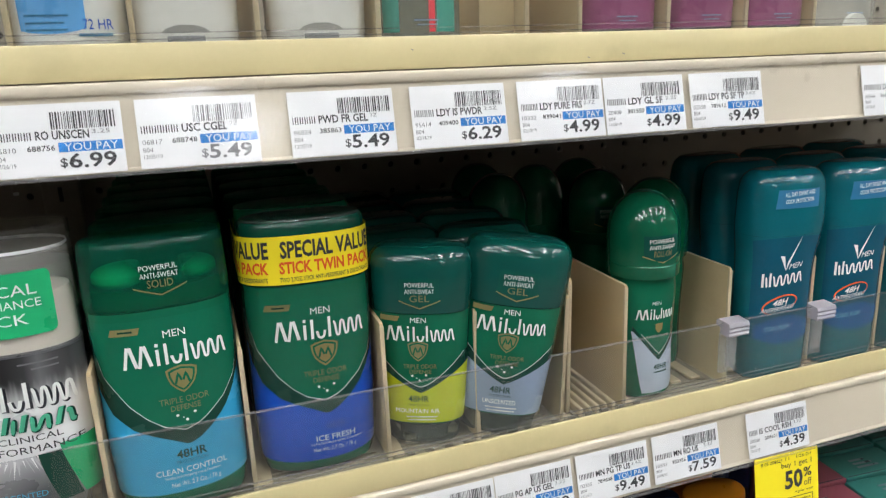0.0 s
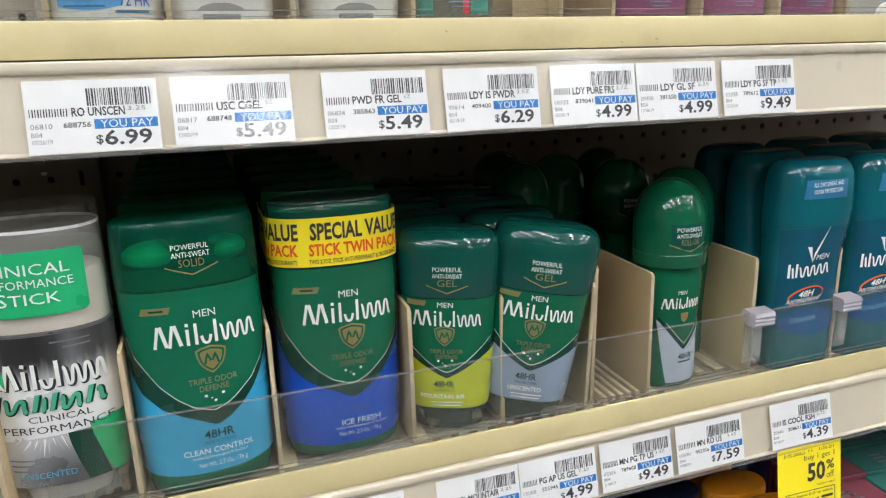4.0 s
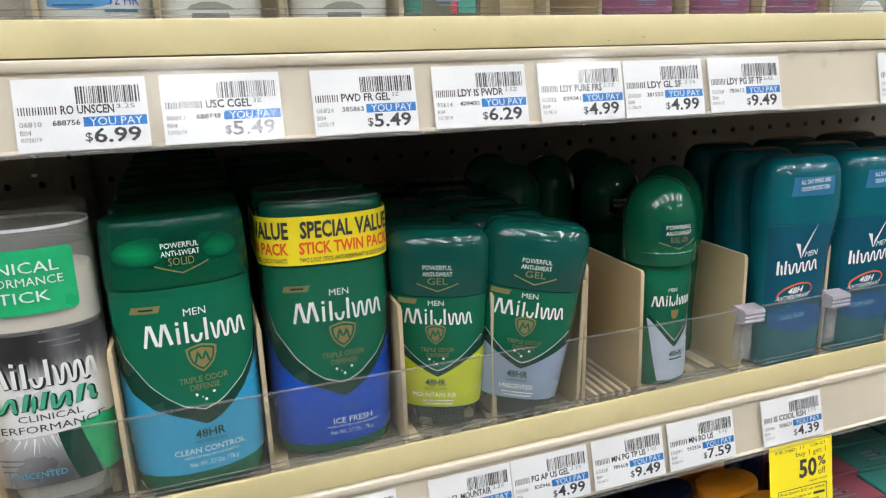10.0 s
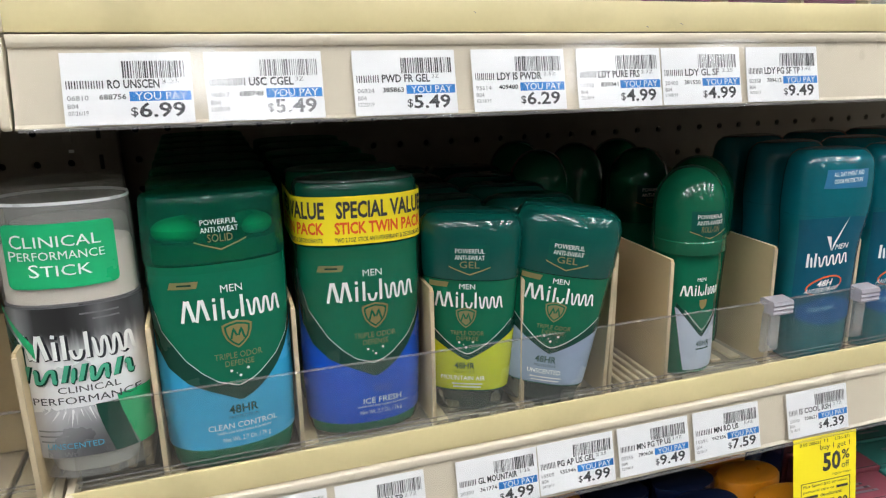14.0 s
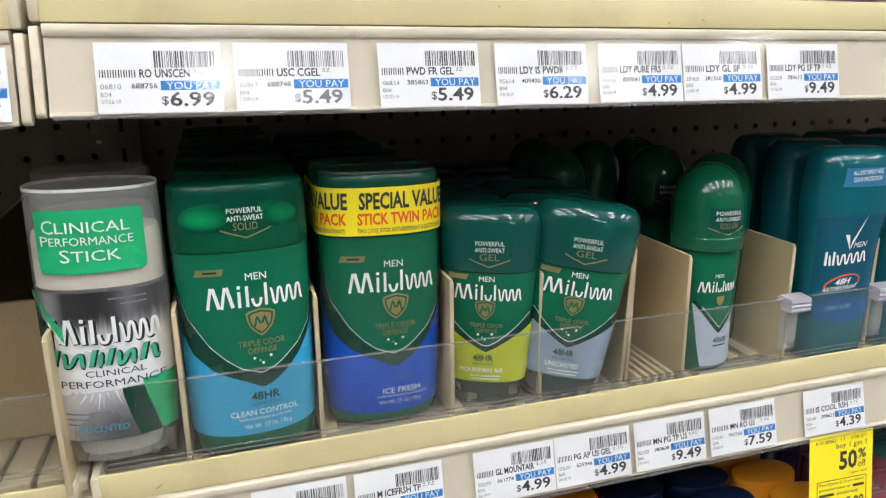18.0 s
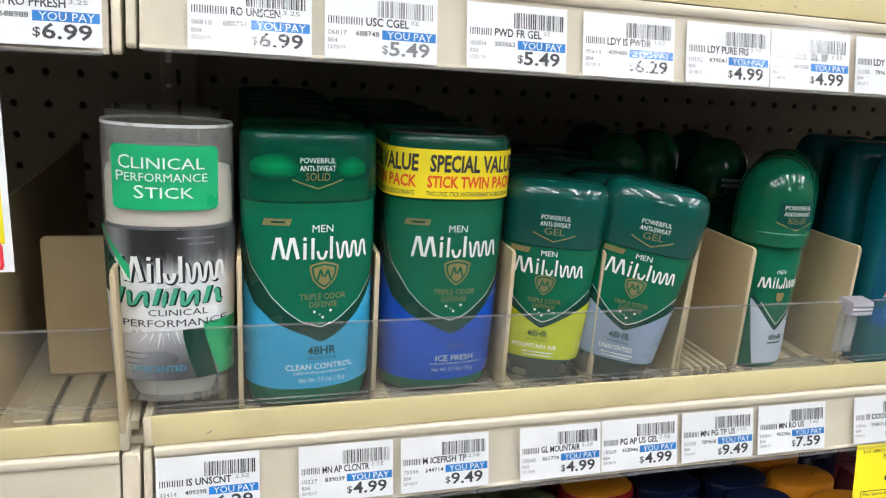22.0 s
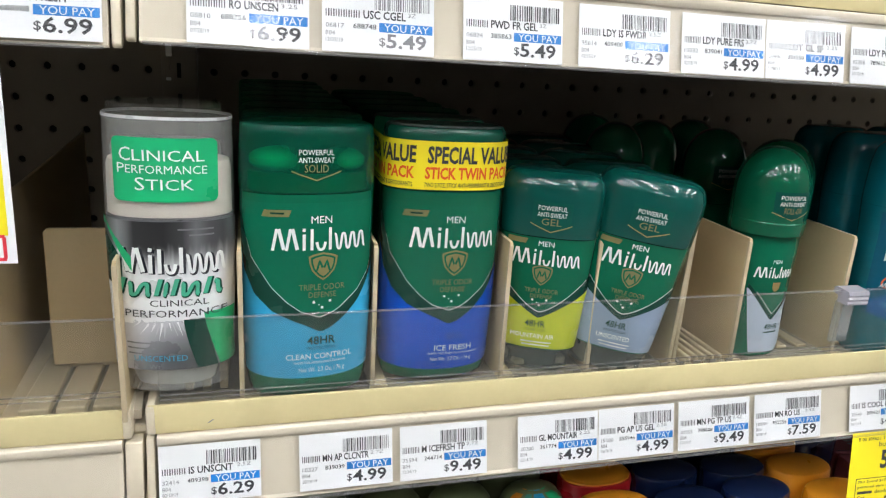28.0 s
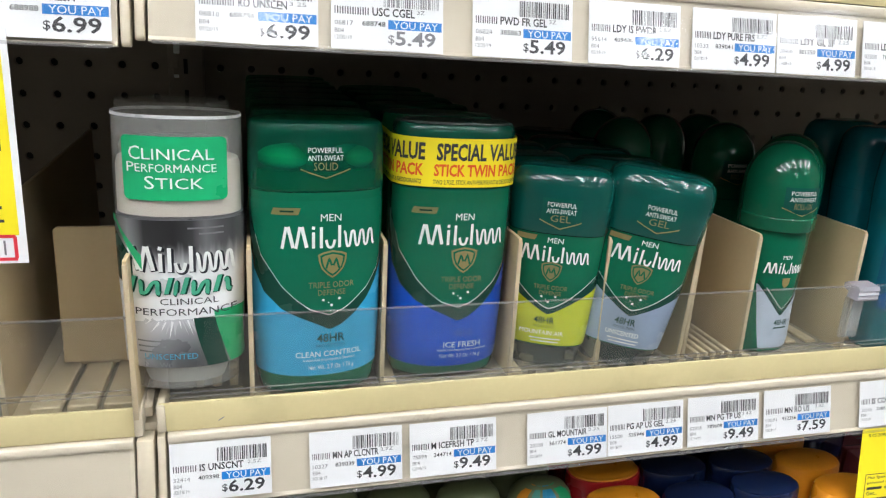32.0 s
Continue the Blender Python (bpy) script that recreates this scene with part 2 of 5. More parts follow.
# ---- materials ----
def material(name, colour, rough=0.5, metal=0.0, spread=0.06, scale=40.0, bump=0.0, fine=400.0, coat=0.0, clear=0.0, see=None, stain=None, shine=0.5):
    """Plastic, paint or print: a base colour that varies at two scales, with fine relief; see: the tint of what shows through it."""
    mat = bpy.data.materials.new(name)
    mat.use_nodes = True
    nt = mat.node_tree
    nodes, links = nt.nodes, nt.links
    bsdf = nodes["Principled BSDF"]
    coord = nodes.new("ShaderNodeTexCoord")
    large, small = nodes.new("ShaderNodeTexNoise"), nodes.new("ShaderNodeTexNoise")
    large.inputs["Scale"].default_value, small.inputs["Scale"].default_value = scale, fine
    large.inputs["Detail"].default_value, small.inputs["Detail"].default_value = 4, 2
    links.new(coord.outputs["Object"], large.inputs["Vector"])
    links.new(coord.outputs["Object"], small.inputs["Vector"])
    add = nodes.new("ShaderNodeMath")
    add.operation = "MULTIPLY_ADD"
    links.new(large.outputs["Fac"], add.inputs[0])
    add.inputs[1].default_value = 0.75
    half = nodes.new("ShaderNodeMath")
    half.operation = "MULTIPLY"
    links.new(small.outputs["Fac"], half.inputs[0])
    half.inputs[1].default_value = 0.25
    links.new(half.outputs[0], add.inputs[2])
    ramp = nodes.new("ShaderNodeValToRGB")
    ramp.color_ramp.elements[0].position, ramp.color_ramp.elements[1].position = 0.3, 0.7
    ramp.color_ramp.elements[0].color = (*[max(0, c * (1 - spread)) for c in colour], 1)
    ramp.color_ramp.elements[1].color = (*[min(1, c * (1 + spread)) for c in colour], 1)
    links.new(add.outputs[0], ramp.inputs["Fac"])
    last = ramp.outputs["Color"]
    if stain:
        marks = nodes.new("ShaderNodeTexNoise")
        marks.inputs["Scale"].default_value, marks.inputs["Detail"].default_value = stain[0], 6
        links.new(coord.outputs["Object"], marks.inputs["Vector"])
        keep = nodes.new("ShaderNodeValToRGB")
        keep.color_ramp.elements[0].position, keep.color_ramp.elements[1].position = 0.60, 0.75
        mix = nodes.new("ShaderNodeMix")
        mix.data_type = "RGBA"
        links.new(marks.outputs["Fac"], keep.inputs["Fac"])
        links.new(keep.outputs["Color"], mix.inputs["Factor"])
        links.new(last, mix.inputs["A"])
        mix.inputs["B"].default_value = (*[c * stain[1] for c in colour], 1)
        last = mix.outputs["Result"]
    links.new(last, bsdf.inputs["Base Color"])
    uneven = nodes.new("ShaderNodeMapRange")
    links.new(large.outputs["Fac"], uneven.inputs["Value"])
    uneven.inputs["From Min"].default_value, uneven.inputs["From Max"].default_value = 0.3, 0.7
    uneven.inputs["To Min"].default_value, uneven.inputs["To Max"].default_value = max(0.02, rough * 0.82), min(1, rough * 1.18)
    links.new(uneven.outputs["Result"], bsdf.inputs["Roughness"])
    bsdf.inputs["Metallic"].default_value = metal
    bsdf.inputs["Specular IOR Level"].default_value = shine
    bsdf.inputs["Coat Weight"].default_value = coat
    bsdf.inputs["Coat Roughness"].default_value = 0.04
    if bump:
        relief = nodes.new("ShaderNodeBump")
        relief.inputs["Strength"].default_value, relief.inputs["Distance"].default_value = bump, 0.0004
        links.new(add.outputs[0], relief.inputs["Height"])
        links.new(relief.outputs["Normal"], bsdf.inputs["Normal"])
    if see:
        gone, mixed = nodes.new("ShaderNodeBsdfTransparent"), nodes.new("ShaderNodeMixShader")
        gone.inputs["Color"].default_value = (*see, 1)
        mixed.inputs["Fac"].default_value = clear
        links.new(bsdf.outputs["BSDF"], mixed.inputs[1])
        links.new(gone.outputs["BSDF"], mixed.inputs[2])
        links.new(mixed.outputs["Shader"], nodes["Material Output"].inputs["Surface"])
    return mat


def printed(name, stops, centre=None, reach=60.0, rough=0.3, metal=0.25, fade=None):
    """A blend of greys, print or painted foil sheen: across the body, or in rings round a centre (x, z); stops are
    (share, grey); fade: it turns pale from one height to another.
    """
    mat = material(name, (0.5, 0.5, 0.5), rough, metal, spread=0.05)
    nodes, links = mat.node_tree.nodes, mat.node_tree.links
    coord, split, ramp = nodes.new("ShaderNodeTexCoord"), nodes.new("ShaderNodeSeparateXYZ"), nodes.new("ShaderNodeValToRGB")
    links.new(coord.outputs["Object"], split.inputs[0])
    span = nodes.new("ShaderNodeMapRange")
    span.inputs["From Min"].default_value, span.inputs["From Max"].default_value = (-reach / 2 * MM, reach / 2 * MM) if centre is None else (0.0, reach * MM)
    if centre is None:
        links.new(split.outputs["X"], span.inputs["Value"])
    else:
        flat, far = nodes.new("ShaderNodeCombineXYZ"), nodes.new("ShaderNodeVectorMath")
        far.operation = "DISTANCE"
        links.new(split.outputs["X"], flat.inputs["X"])
        links.new(split.outputs["Z"], flat.inputs["Z"])
        links.new(flat.outputs[0], far.inputs[0])
        far.inputs[1].default_value = (centre[0] * MM, 0, centre[1] * MM)
        links.new(far.outputs["Value"], span.inputs["Value"])
    links.new(span.outputs["Result"], ramp.inputs["Fac"])
    ends = ramp.color_ramp.elements
    for k, (share, grey) in enumerate(stops):
        e = ends[k] if k < 2 else ends.new(share)
        e.position, e.color = share, (grey, grey, grey * 1.05, 1)
    last = ramp.outputs["Color"]
    if fade:
        rise, mix, rays = nodes.new("ShaderNodeMapRange"), nodes.new("ShaderNodeMix"), nodes.new("ShaderNodeTexNoise")
        squeeze, shift = nodes.new("ShaderNodeMapping"), nodes.new("ShaderNodeMath")
        squeeze.inputs["Scale"].default_value = (260, 0, 40)
        rays.inputs["Scale"].default_value = 1.0
        links.new(coord.outputs["Object"], squeeze.inputs["Vector"])
        links.new(squeeze.outputs[0], rays.inputs["Vector"])
        shift.operation = "MULTIPLY_ADD"
        links.new(rays.outputs["Fac"], shift.inputs[0])
        shift.inputs[1].default_value = -0.014
        links.new(split.outputs["Z"], shift.inputs[2])
        links.new(shift.outputs[0], rise.inputs["Value"])
        rise.interpolation_type = "SMOOTHSTEP"
        rise.inputs["From Min"].default_value, rise.inputs["From Max"].default_value = fade[0] * MM, fade[1] * MM
        mix.data_type = "RGBA"
        links.new(rise.outputs["Result"], mix.inputs["Factor"])
        links.new(last, mix.inputs["A"])
        mix.inputs["B"].default_value = (0.87, 0.87, 0.87, 1)
        last = mix.outputs["Result"]
    links.new(last, nodes["Principled BSDF"].inputs["Base Color"])
    return mat


def glow_core(name, colour, half, centre):
    """A pale solid inside a cap, with glow put into its colour and melting edges; half and centre are (x, z)."""
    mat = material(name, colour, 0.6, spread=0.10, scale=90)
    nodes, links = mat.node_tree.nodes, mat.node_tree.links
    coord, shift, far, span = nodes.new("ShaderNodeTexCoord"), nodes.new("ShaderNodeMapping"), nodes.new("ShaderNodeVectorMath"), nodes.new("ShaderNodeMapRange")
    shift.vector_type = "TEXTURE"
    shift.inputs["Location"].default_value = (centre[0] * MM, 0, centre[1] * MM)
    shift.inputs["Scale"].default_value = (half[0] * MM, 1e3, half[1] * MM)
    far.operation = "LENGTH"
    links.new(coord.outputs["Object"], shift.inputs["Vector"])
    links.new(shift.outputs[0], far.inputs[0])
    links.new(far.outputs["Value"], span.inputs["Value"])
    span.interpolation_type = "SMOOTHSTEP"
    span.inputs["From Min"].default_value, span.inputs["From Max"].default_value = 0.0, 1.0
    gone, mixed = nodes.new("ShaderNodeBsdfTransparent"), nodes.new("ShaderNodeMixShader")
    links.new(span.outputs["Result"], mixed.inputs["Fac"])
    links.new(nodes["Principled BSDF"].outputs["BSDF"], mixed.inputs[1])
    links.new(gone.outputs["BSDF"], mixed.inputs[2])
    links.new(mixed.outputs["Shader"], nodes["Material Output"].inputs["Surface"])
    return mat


def clear_sheet(name, tint, rough, haze, colour=(0.8, 0.8, 0.78), mirror=0.03, wavy=0.02):
    """Thin clear plastic: it lets the view through, mirrors by its angle, and is a little hazy."""
    mat = bpy.data.materials.new(name)
    mat.use_nodes = True
    nodes, links = mat.node_tree.nodes, mat.node_tree.links
    gone, gloss, dust = nodes.new("ShaderNodeBsdfTransparent"), nodes.new("ShaderNodeBsdfGlossy"), nodes.new("ShaderNodeBsdfDiffuse")
    gone.inputs["Color"].default_value, dust.inputs["Color"].default_value = (*tint, 1), (*colour, 1)
    coord, wave, spread = nodes.new("ShaderNodeTexCoord"), nodes.new("ShaderNodeTexNoise"), nodes.new("ShaderNodeMapRange")
    wave.inputs["Scale"].default_value, wave.inputs["Detail"].default_value = 35, 3
    links.new(coord.outputs["Object"], wave.inputs["Vector"])
    links.new(wave.outputs["Fac"], spread.inputs["Value"])
    spread.inputs["To Min"].default_value, spread.inputs["To Max"].default_value = rough * 0.4, rough * 1.6
    links.new(spread.outputs["Result"], gloss.inputs["Roughness"])
    relief = nodes.new("ShaderNodeBump")
    relief.inputs["Strength"].default_value, relief.inputs["Distance"].default_value = wavy, 0.0006
    links.new(wave.outputs["Fac"], relief.inputs["Height"])
    links.new(relief.outputs["Normal"], gloss.inputs["Normal"])
    tilt, steep, share = nodes.new("ShaderNodeLayerWeight"), nodes.new("ShaderNodeMath"), nodes.new("ShaderNodeMath")
    tilt.inputs["Blend"].default_value = 0.5
    steep.operation, share.operation = "POWER", "MULTIPLY_ADD"
    links.new(tilt.outputs["Facing"], steep.inputs[0])
    steep.inputs[1].default_value = 4.0
    links.new(steep.outputs[0], share.inputs[0])
    share.inputs[1].default_value, share.inputs[2].default_value = 0.35, mirror
    hazy, whole = nodes.new("ShaderNodeMixShader"), nodes.new("ShaderNodeMixShader")
    hazy.inputs["Fac"].default_value = haze
    links.new(gone.outputs["BSDF"], hazy.inputs[1])
    links.new(dust.outputs["BSDF"], hazy.inputs[2])
    links.new(share.outputs[0], whole.inputs["Fac"])
    links.new(hazy.outputs["Shader"], whole.inputs[1])
    links.new(gloss.outputs["BSDF"], whole.inputs[2])
    links.new(whole.outputs["Shader"], nodes["Material Output"].inputs["Surface"])
    return mat


def lamp_material(name, colour, strength):
    mat = bpy.data.materials.new(name)
    mat.use_nodes = True
    nodes = mat.node_tree.nodes
    glow = nodes.new("ShaderNodeEmission")
    glow.inputs["Color"].default_value, glow.inputs["Strength"].default_value = (*colour, 1), strength
    mat.node_tree.links.new(glow.outputs["Emission"], nodes["Material Output"].inputs["Surface"])
    return mat


CREAM = material("cream_enamel", (0.54, 0.46, 0.245), 0.38, spread=0.05, scale=14, bump=0.05, stain=(22.0, 0.86))
CHANNEL = material("beige_channel_plastic", (0.64, 0.57, 0.45), 0.32, spread=0.04, scale=25, bump=0.03)
POST = material("beige_post_enamel", (0.60, 0.53, 0.40), 0.42, spread=0.07, scale=30, bump=0.08, stain=(60.0, 0.7))
DIVIDER = material("tan_divider_plastic", (0.53, 0.41, 0.235), 0.42, spread=0.06, scale=18, bump=0.06)
TRAY = material("tan_tray_plastic", (0.48, 0.39, 0.255), 0.4, spread=0.06, scale=20, bump=0.06)
# deck tone is darkened; the shade under the goods is put into it
DECK_SHADED = material("shaded_deck_enamel", (0.23, 0.20, 0.15), 0.5, spread=0.08, scale=12, bump=0.05)
PEG = material("brown_pegboard", (0.25, 0.22, 0.175), 0.75, spread=0.12, scale=20, bump=0.25, fine=900)
HOLLOW_SHADE = material("hollow_shade", (0.012, 0.011, 0.010), 0.9)
ACRYLIC = clear_sheet("clear_acrylic", (0.98, 0.985, 0.97), 0.05, 0.018, mirror=0.02, wavy=0.0)
ACRYLIC_EDGE = clear_sheet("clear_acrylic_edge", (0.90, 0.90, 0.90), 0.10, 0.16, (0.50, 0.48, 0.48), wavy=0.0)
CLIP = clear_sheet("clear_clip_plastic", (0.94, 0.94, 0.95), 0.12, 0.16, (0.85, 0.85, 0.86))
CLIP_HEAD = clear_sheet("milky_clip_plastic", (0.88, 0.86, 0.90), 0.15, 0.34, (0.72, 0.68, 0.74))
WRAP = clear_sheet("clear_shrink_wrap", (0.97, 0.975, 0.97), 0.10, 0.008, (0.6, 0.62, 0.6), mirror=0.012, wavy=0.35)
PAPER = material("white_label_paper", (0.86, 0.86, 0.87), 0.55, spread=0.02, scale=30, bump=0.03)
FILM = clear_sheet("clear_label_cover", (0.99, 0.99, 0.985), 0.12, 0.015, mirror=0.06, wavy=0.08)
INK = material("black_print", (0.035, 0.035, 0.04), 0.6, spread=0.1)
FADED = material("grey_print", (0.20, 0.20, 0.21), 0.6, spread=0.2)
BANNER = material("blue_banner_print", (0.006, 0.20, 0.60), 0.5, spread=0.05)
WHITE = material("white_print", (0.85, 0.86, 0.84), 0.4, spread=0.03)
YELLOW = material("yellow_paper", (0.93, 0.76, 0.015), 0.5, spread=0.02)
REDINK = material("red_print", (0.75, 0.04, 0.06), 0.5, spread=0.04)
ORANGEINK = material("orange_red_print", (0.80, 0.11, 0.015), 0.45, spread=0.04)
GOLD = material("gold_print", (0.28, 0.22, 0.075), 0.36, metal=0.3, spread=0.12)
GOLDDIM = material("dull_gold_print", (0.21, 0.18, 0.065), 0.4, metal=0.1, spread=0.2)
PALEINK = material("pale_blue_white_print", (0.56, 0.66, 0.72), 0.4, spread=0.04)
DEEPBLUE = material("deep_blue_print", (0.003, 0.050, 0.26), 0.3, spread=0.05)
RAY = material("grey_white_foil_print", (0.52, 0.52, 0.54), 0.35, spread=0.1)
ICEINK = material("ice_blue_print", (0.13, 0.40, 0.60), 0.4, spread=0.05)
GREEN = material("green_bottle_plastic", (0.002, 0.118, 0.058), 0.22, spread=0.08, scale=30, bump=0.02, coat=0.05, shine=0.3)
GREENDARK = material("dark_green_print", (0.004, 0.045, 0.030), 0.25, spread=0.08, coat=0.05, shine=0.3)
GREENLABEL = material("green_label_film", (0.002, 0.128, 0.066), 0.20, spread=0.06, coat=0.05, shine=0.3)
CAPGREEN = material("green_cap_plastic", (0.003, 0.075, 0.046), 0.2, spread=0.06, coat=0.2, shine=0.35)
CAPCLEAR = material("tinted_green_cap", (0.003, 0.118, 0.072), 0.16, spread=0.06, coat=0.15, clear=0.50, see=(0.006, 0.80, 0.40), shine=0.35)
TEALCAP = material("teal_green_cap_plastic", (0.002, 0.064, 0.051), 0.11, spread=0.05, coat=0.08, shine=0.45)
DOMEGREEN = material("green_dome_plastic", (0.003, 0.100, 0.048), 0.11, spread=0.05, coat=0.08, shine=0.45)
# two pale patches paint the glow in the cap; the far one is dimmer
CAP_GLOW = glow_core("pale_glow_solid", (0.86, 0.90, 0.80), (19.0, 8.2), (-19.0, 123.8))
CAP_GLOW_FAR = glow_core("dim_glow_solid_far_side", (0.58, 0.62, 0.54), (16.0, 7.6), (21.5, 123.4))
SKY = material("sky_blue_label", (0.030, 0.32, 0.56), 0.26, spread=0.05, coat=0.05, shine=0.25)
ROYAL = material("royal_blue_label", (0.002, 0.072, 0.50), 0.26, spread=0.05, coat=0.05, shine=0.2)
LIME = material("lime_label", (0.47, 0.53, 0.015), 0.26, spread=0.04, coat=0.2)
MIST = material("grey_blue_label", (0.25, 0.32, 0.44), 0.26, spread=0.05, coat=0.2)
SMOKE = material("smoky_clear_base", (0.26, 0.29, 0.28), 0.14, spread=0.08, clear=0.70, see=(0.70, 0.75, 0.73))
FROST = material("frosted_clear_cap", (0.74, 0.73, 0.70), 0.20, spread=0.04, clear=0.66, see=(0.90, 0.90, 0.88), coat=0.3)
CLEARCAP = material("clear_cap_plastic", (0.80, 0.79, 0.77), 0.14, spread=0.04, clear=0.79, see=(0.95, 0.95, 0.94), coat=0.3)
CUP = material("pale_grey_cup", (0.46, 0.46, 0.45), 0.45, spread=0.08)
GREYMARK = material("grey_moulding", (0.30, 0.29, 0.27), 0.5, spread=0.05)
PALEBLUE = material("pale_blue_label", (0.46, 0.53, 0.66), 0.28, spread=0.05, coat=0.15)
# grey columns paint the foil's sheen into the band
FOIL_SHEEN = printed("foil_sheen_top", ((0.0, 0.08), (0.12, 0.30), (0.24, 0.04), (0.46, 0.022), (0.60, 0.05), (0.70, 0.17), (0.80, 0.08), (0.90, 0.06), (1.0, 0.16)), fade=(79.0, 61.0))
FOILFOOT = printed("foil_print_foot", ((0.0, 0.07), (0.30, 0.10), (0.55, 0.22), (0.80, 0.42), (1.0, 0.60)), (5.0, 22.0), 30.0)
IVORY = material("ivory_stick_collar", (0.70, 0.64, 0.54), 0.45, spread=0.03)
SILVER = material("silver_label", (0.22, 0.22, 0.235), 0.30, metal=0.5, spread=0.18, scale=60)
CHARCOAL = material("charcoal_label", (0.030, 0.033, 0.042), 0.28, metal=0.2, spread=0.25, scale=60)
PALE = material("pale_silver_label", (0.70, 0.71, 0.71), 0.3, metal=0.2, spread=0.05, scale=60)
MINT = material("mint_green_print", (0.06, 0.40, 0.24), 0.35, spread=0.12)
PANELGREEN = material("cap_panel_print", (0.003, 0.070, 0.052), 0.24, spread=0.08, coat=0.05, shine=0.3)
BRIGHT = material("white_foil_print", (0.87, 0.87, 0.87), 0.35, spread=0.04, scale=60)
EMERALD = material("emerald_print", (0.010, 0.42, 0.16), 0.3, spread=0.05, coat=0.2)
CYANINK = material("cyan_print", (0.06, 0.36, 0.55), 0.4, spread=0.05)
SPORT = material("teal_stick_plastic", (0.002, 0.110, 0.138), 0.14, spread=0.07, coat=0.2, shine=0.4)
NAVY = material("navy_label", (0.002, 0.078, 0.130), 0.22, spread=0.07, coat=0.2, shine=0.35)
RUSH = material("cool_blue_print", (0.003, 0.090, 0.26), 0.26, spread=0.05, coat=0.2, shine=0.35)
STEELTAG = material("steel_blue_print", (0.020, 0.150, 0.29), 0.3, spread=0.08)
PEARL = material("white_bottle_plastic", (0.74, 0.73, 0.70), 0.3, spread=0.03, coat=0.2)
AZURE = material("azure_label", (0.10, 0.34, 0.68), 0.3, spread=0.16, scale=30)
PURPLE = material("purple_label", (0.27, 0.065, 0.16), 0.3, spread=0.1, coat=0.2)
SEA = material("sea_green_print", (0.06, 0.30, 0.24), 0.35, spread=0.15)
ORANGECAP = material("orange_cap_plastic", (0.72, 0.27, 0.015), 0.3, spread=0.06, coat=0.2)
NAVYCAP = material("navy_cap_plastic", (0.006, 0.014, 0.050), 0.18, spread=0.08, coat=0.4)
REDCAP = material("red_cap_plastic", (0.42, 0.012, 0.018), 0.28, spread=0.08, coat=0.3)
OLIVE = material("olive_stick_plastic", (0.16, 0.20, 0.095), 0.35, spread=0.2, scale=40)
TEALBOX = material("teal_carton", (0.028, 0.165, 0.138), 0.45, spread=0.10, bump=0.05)
MAROONBOX = material("maroon_carton", (0.23, 0.055, 0.075), 0.45, spread=0.10, bump=0.05)
CEILING = material("ceiling_tile", (0.78, 0.77, 0.73), 0.9, spread=0.04, scale=3, bump=0.2)
FLOOR = material("vinyl_floor", (0.38, 0.36, 0.33), 0.35, spread=0.08, scale=3)
ADDED_WALL = material("added_wall", (0.27, 0.25, 0.225), 0.6, spread=0.5, scale=4, fine=14)
TUBE = lamp_material("fluorescent_tube", (0.93, 0.965, 1.0), 31.0)
PANEL = lamp_material("fluorescent_panel", (0.93, 0.965, 1.0), 12.0)
STEEL = material("white_steel", (0.75, 0.75, 0.73), 0.4, spread=0.03)

# ---- the room: floor, ceiling, walls, lamps ----
def slab(name, x0, x1, y0, y1, z0, z1, mat, label, category):
    ob = part(name, box(x0, x1, y0, y1, z0, z1), mat, None, "", at(0, 0, 0), smooth=0)
    return tagged(ob, label, category, "", "structure")


FLOOR_Z = -1000 * LEVEL
slab("floor", -3600, 3600, -5200, 900, FLOOR_Z - 60, FLOOR_Z, FLOOR, "pale speckled vinyl store floor", "floor")
slab("ceiling", -3600, 3600, -5200, 900, 1560, 1620, CEILING, "white tiled store ceiling with strip lamps", "ceiling")
# unseen walls, added to close the room and bounce fill light
slab("wall_west", -3700, -3600, -5200, 900, FLOOR_Z, 1560, ADDED_WALL, "plain added wall out of view, closing the end of the aisle", "wall")
slab("wall_east", 3600, 3700, -5200, 900, FLOOR_Z, 1560, ADDED_WALL, "plain added wall out of view, closing the end of the aisle", "wall")
slab("wall_south", -3600, 3600, -5260, -5200, FLOOR_Z, 1560, ADDED_WALL, "added wall closing the unseen far side of the aisle", "wall")
slab("wall_north", -3600, 3600, 440, 500, FLOOR_Z, 1560, ADDED_WALL, "wall behind the shelving", "wall")

fixture = None
for x, y in [(x, -1080) for x in (-2000, -1300, -600, 100, 800, 1500, 2200)]:
    m = at(x, y, 1520)
    if fixture is None:
        fixture = thing("ceiling_lamp", m, "white strip lamp with a bare fluorescent tube under the ceiling", "lamp", "strip lamps of the aisle")
        part("housing", box(-70, 70, -920, 920, 0, 40, 6), STEEL, fixture)
        rod = bmesh.new()
        bmesh.ops.create_cone(rod, segments=16, radius1=19, radius2=19, depth=1800, cap_ends=True, matrix=pose(0, 0, -26, 90))
        part("tube", rod, TUBE, fixture, "glowing white tube")
        for y in (-906, 906):
            part("end_cap", box(-16, 16, y - 8, y + 8, -46, 2, 3), STEEL, fixture)
    else:
        copy_thing(fixture, m)


troffer = None
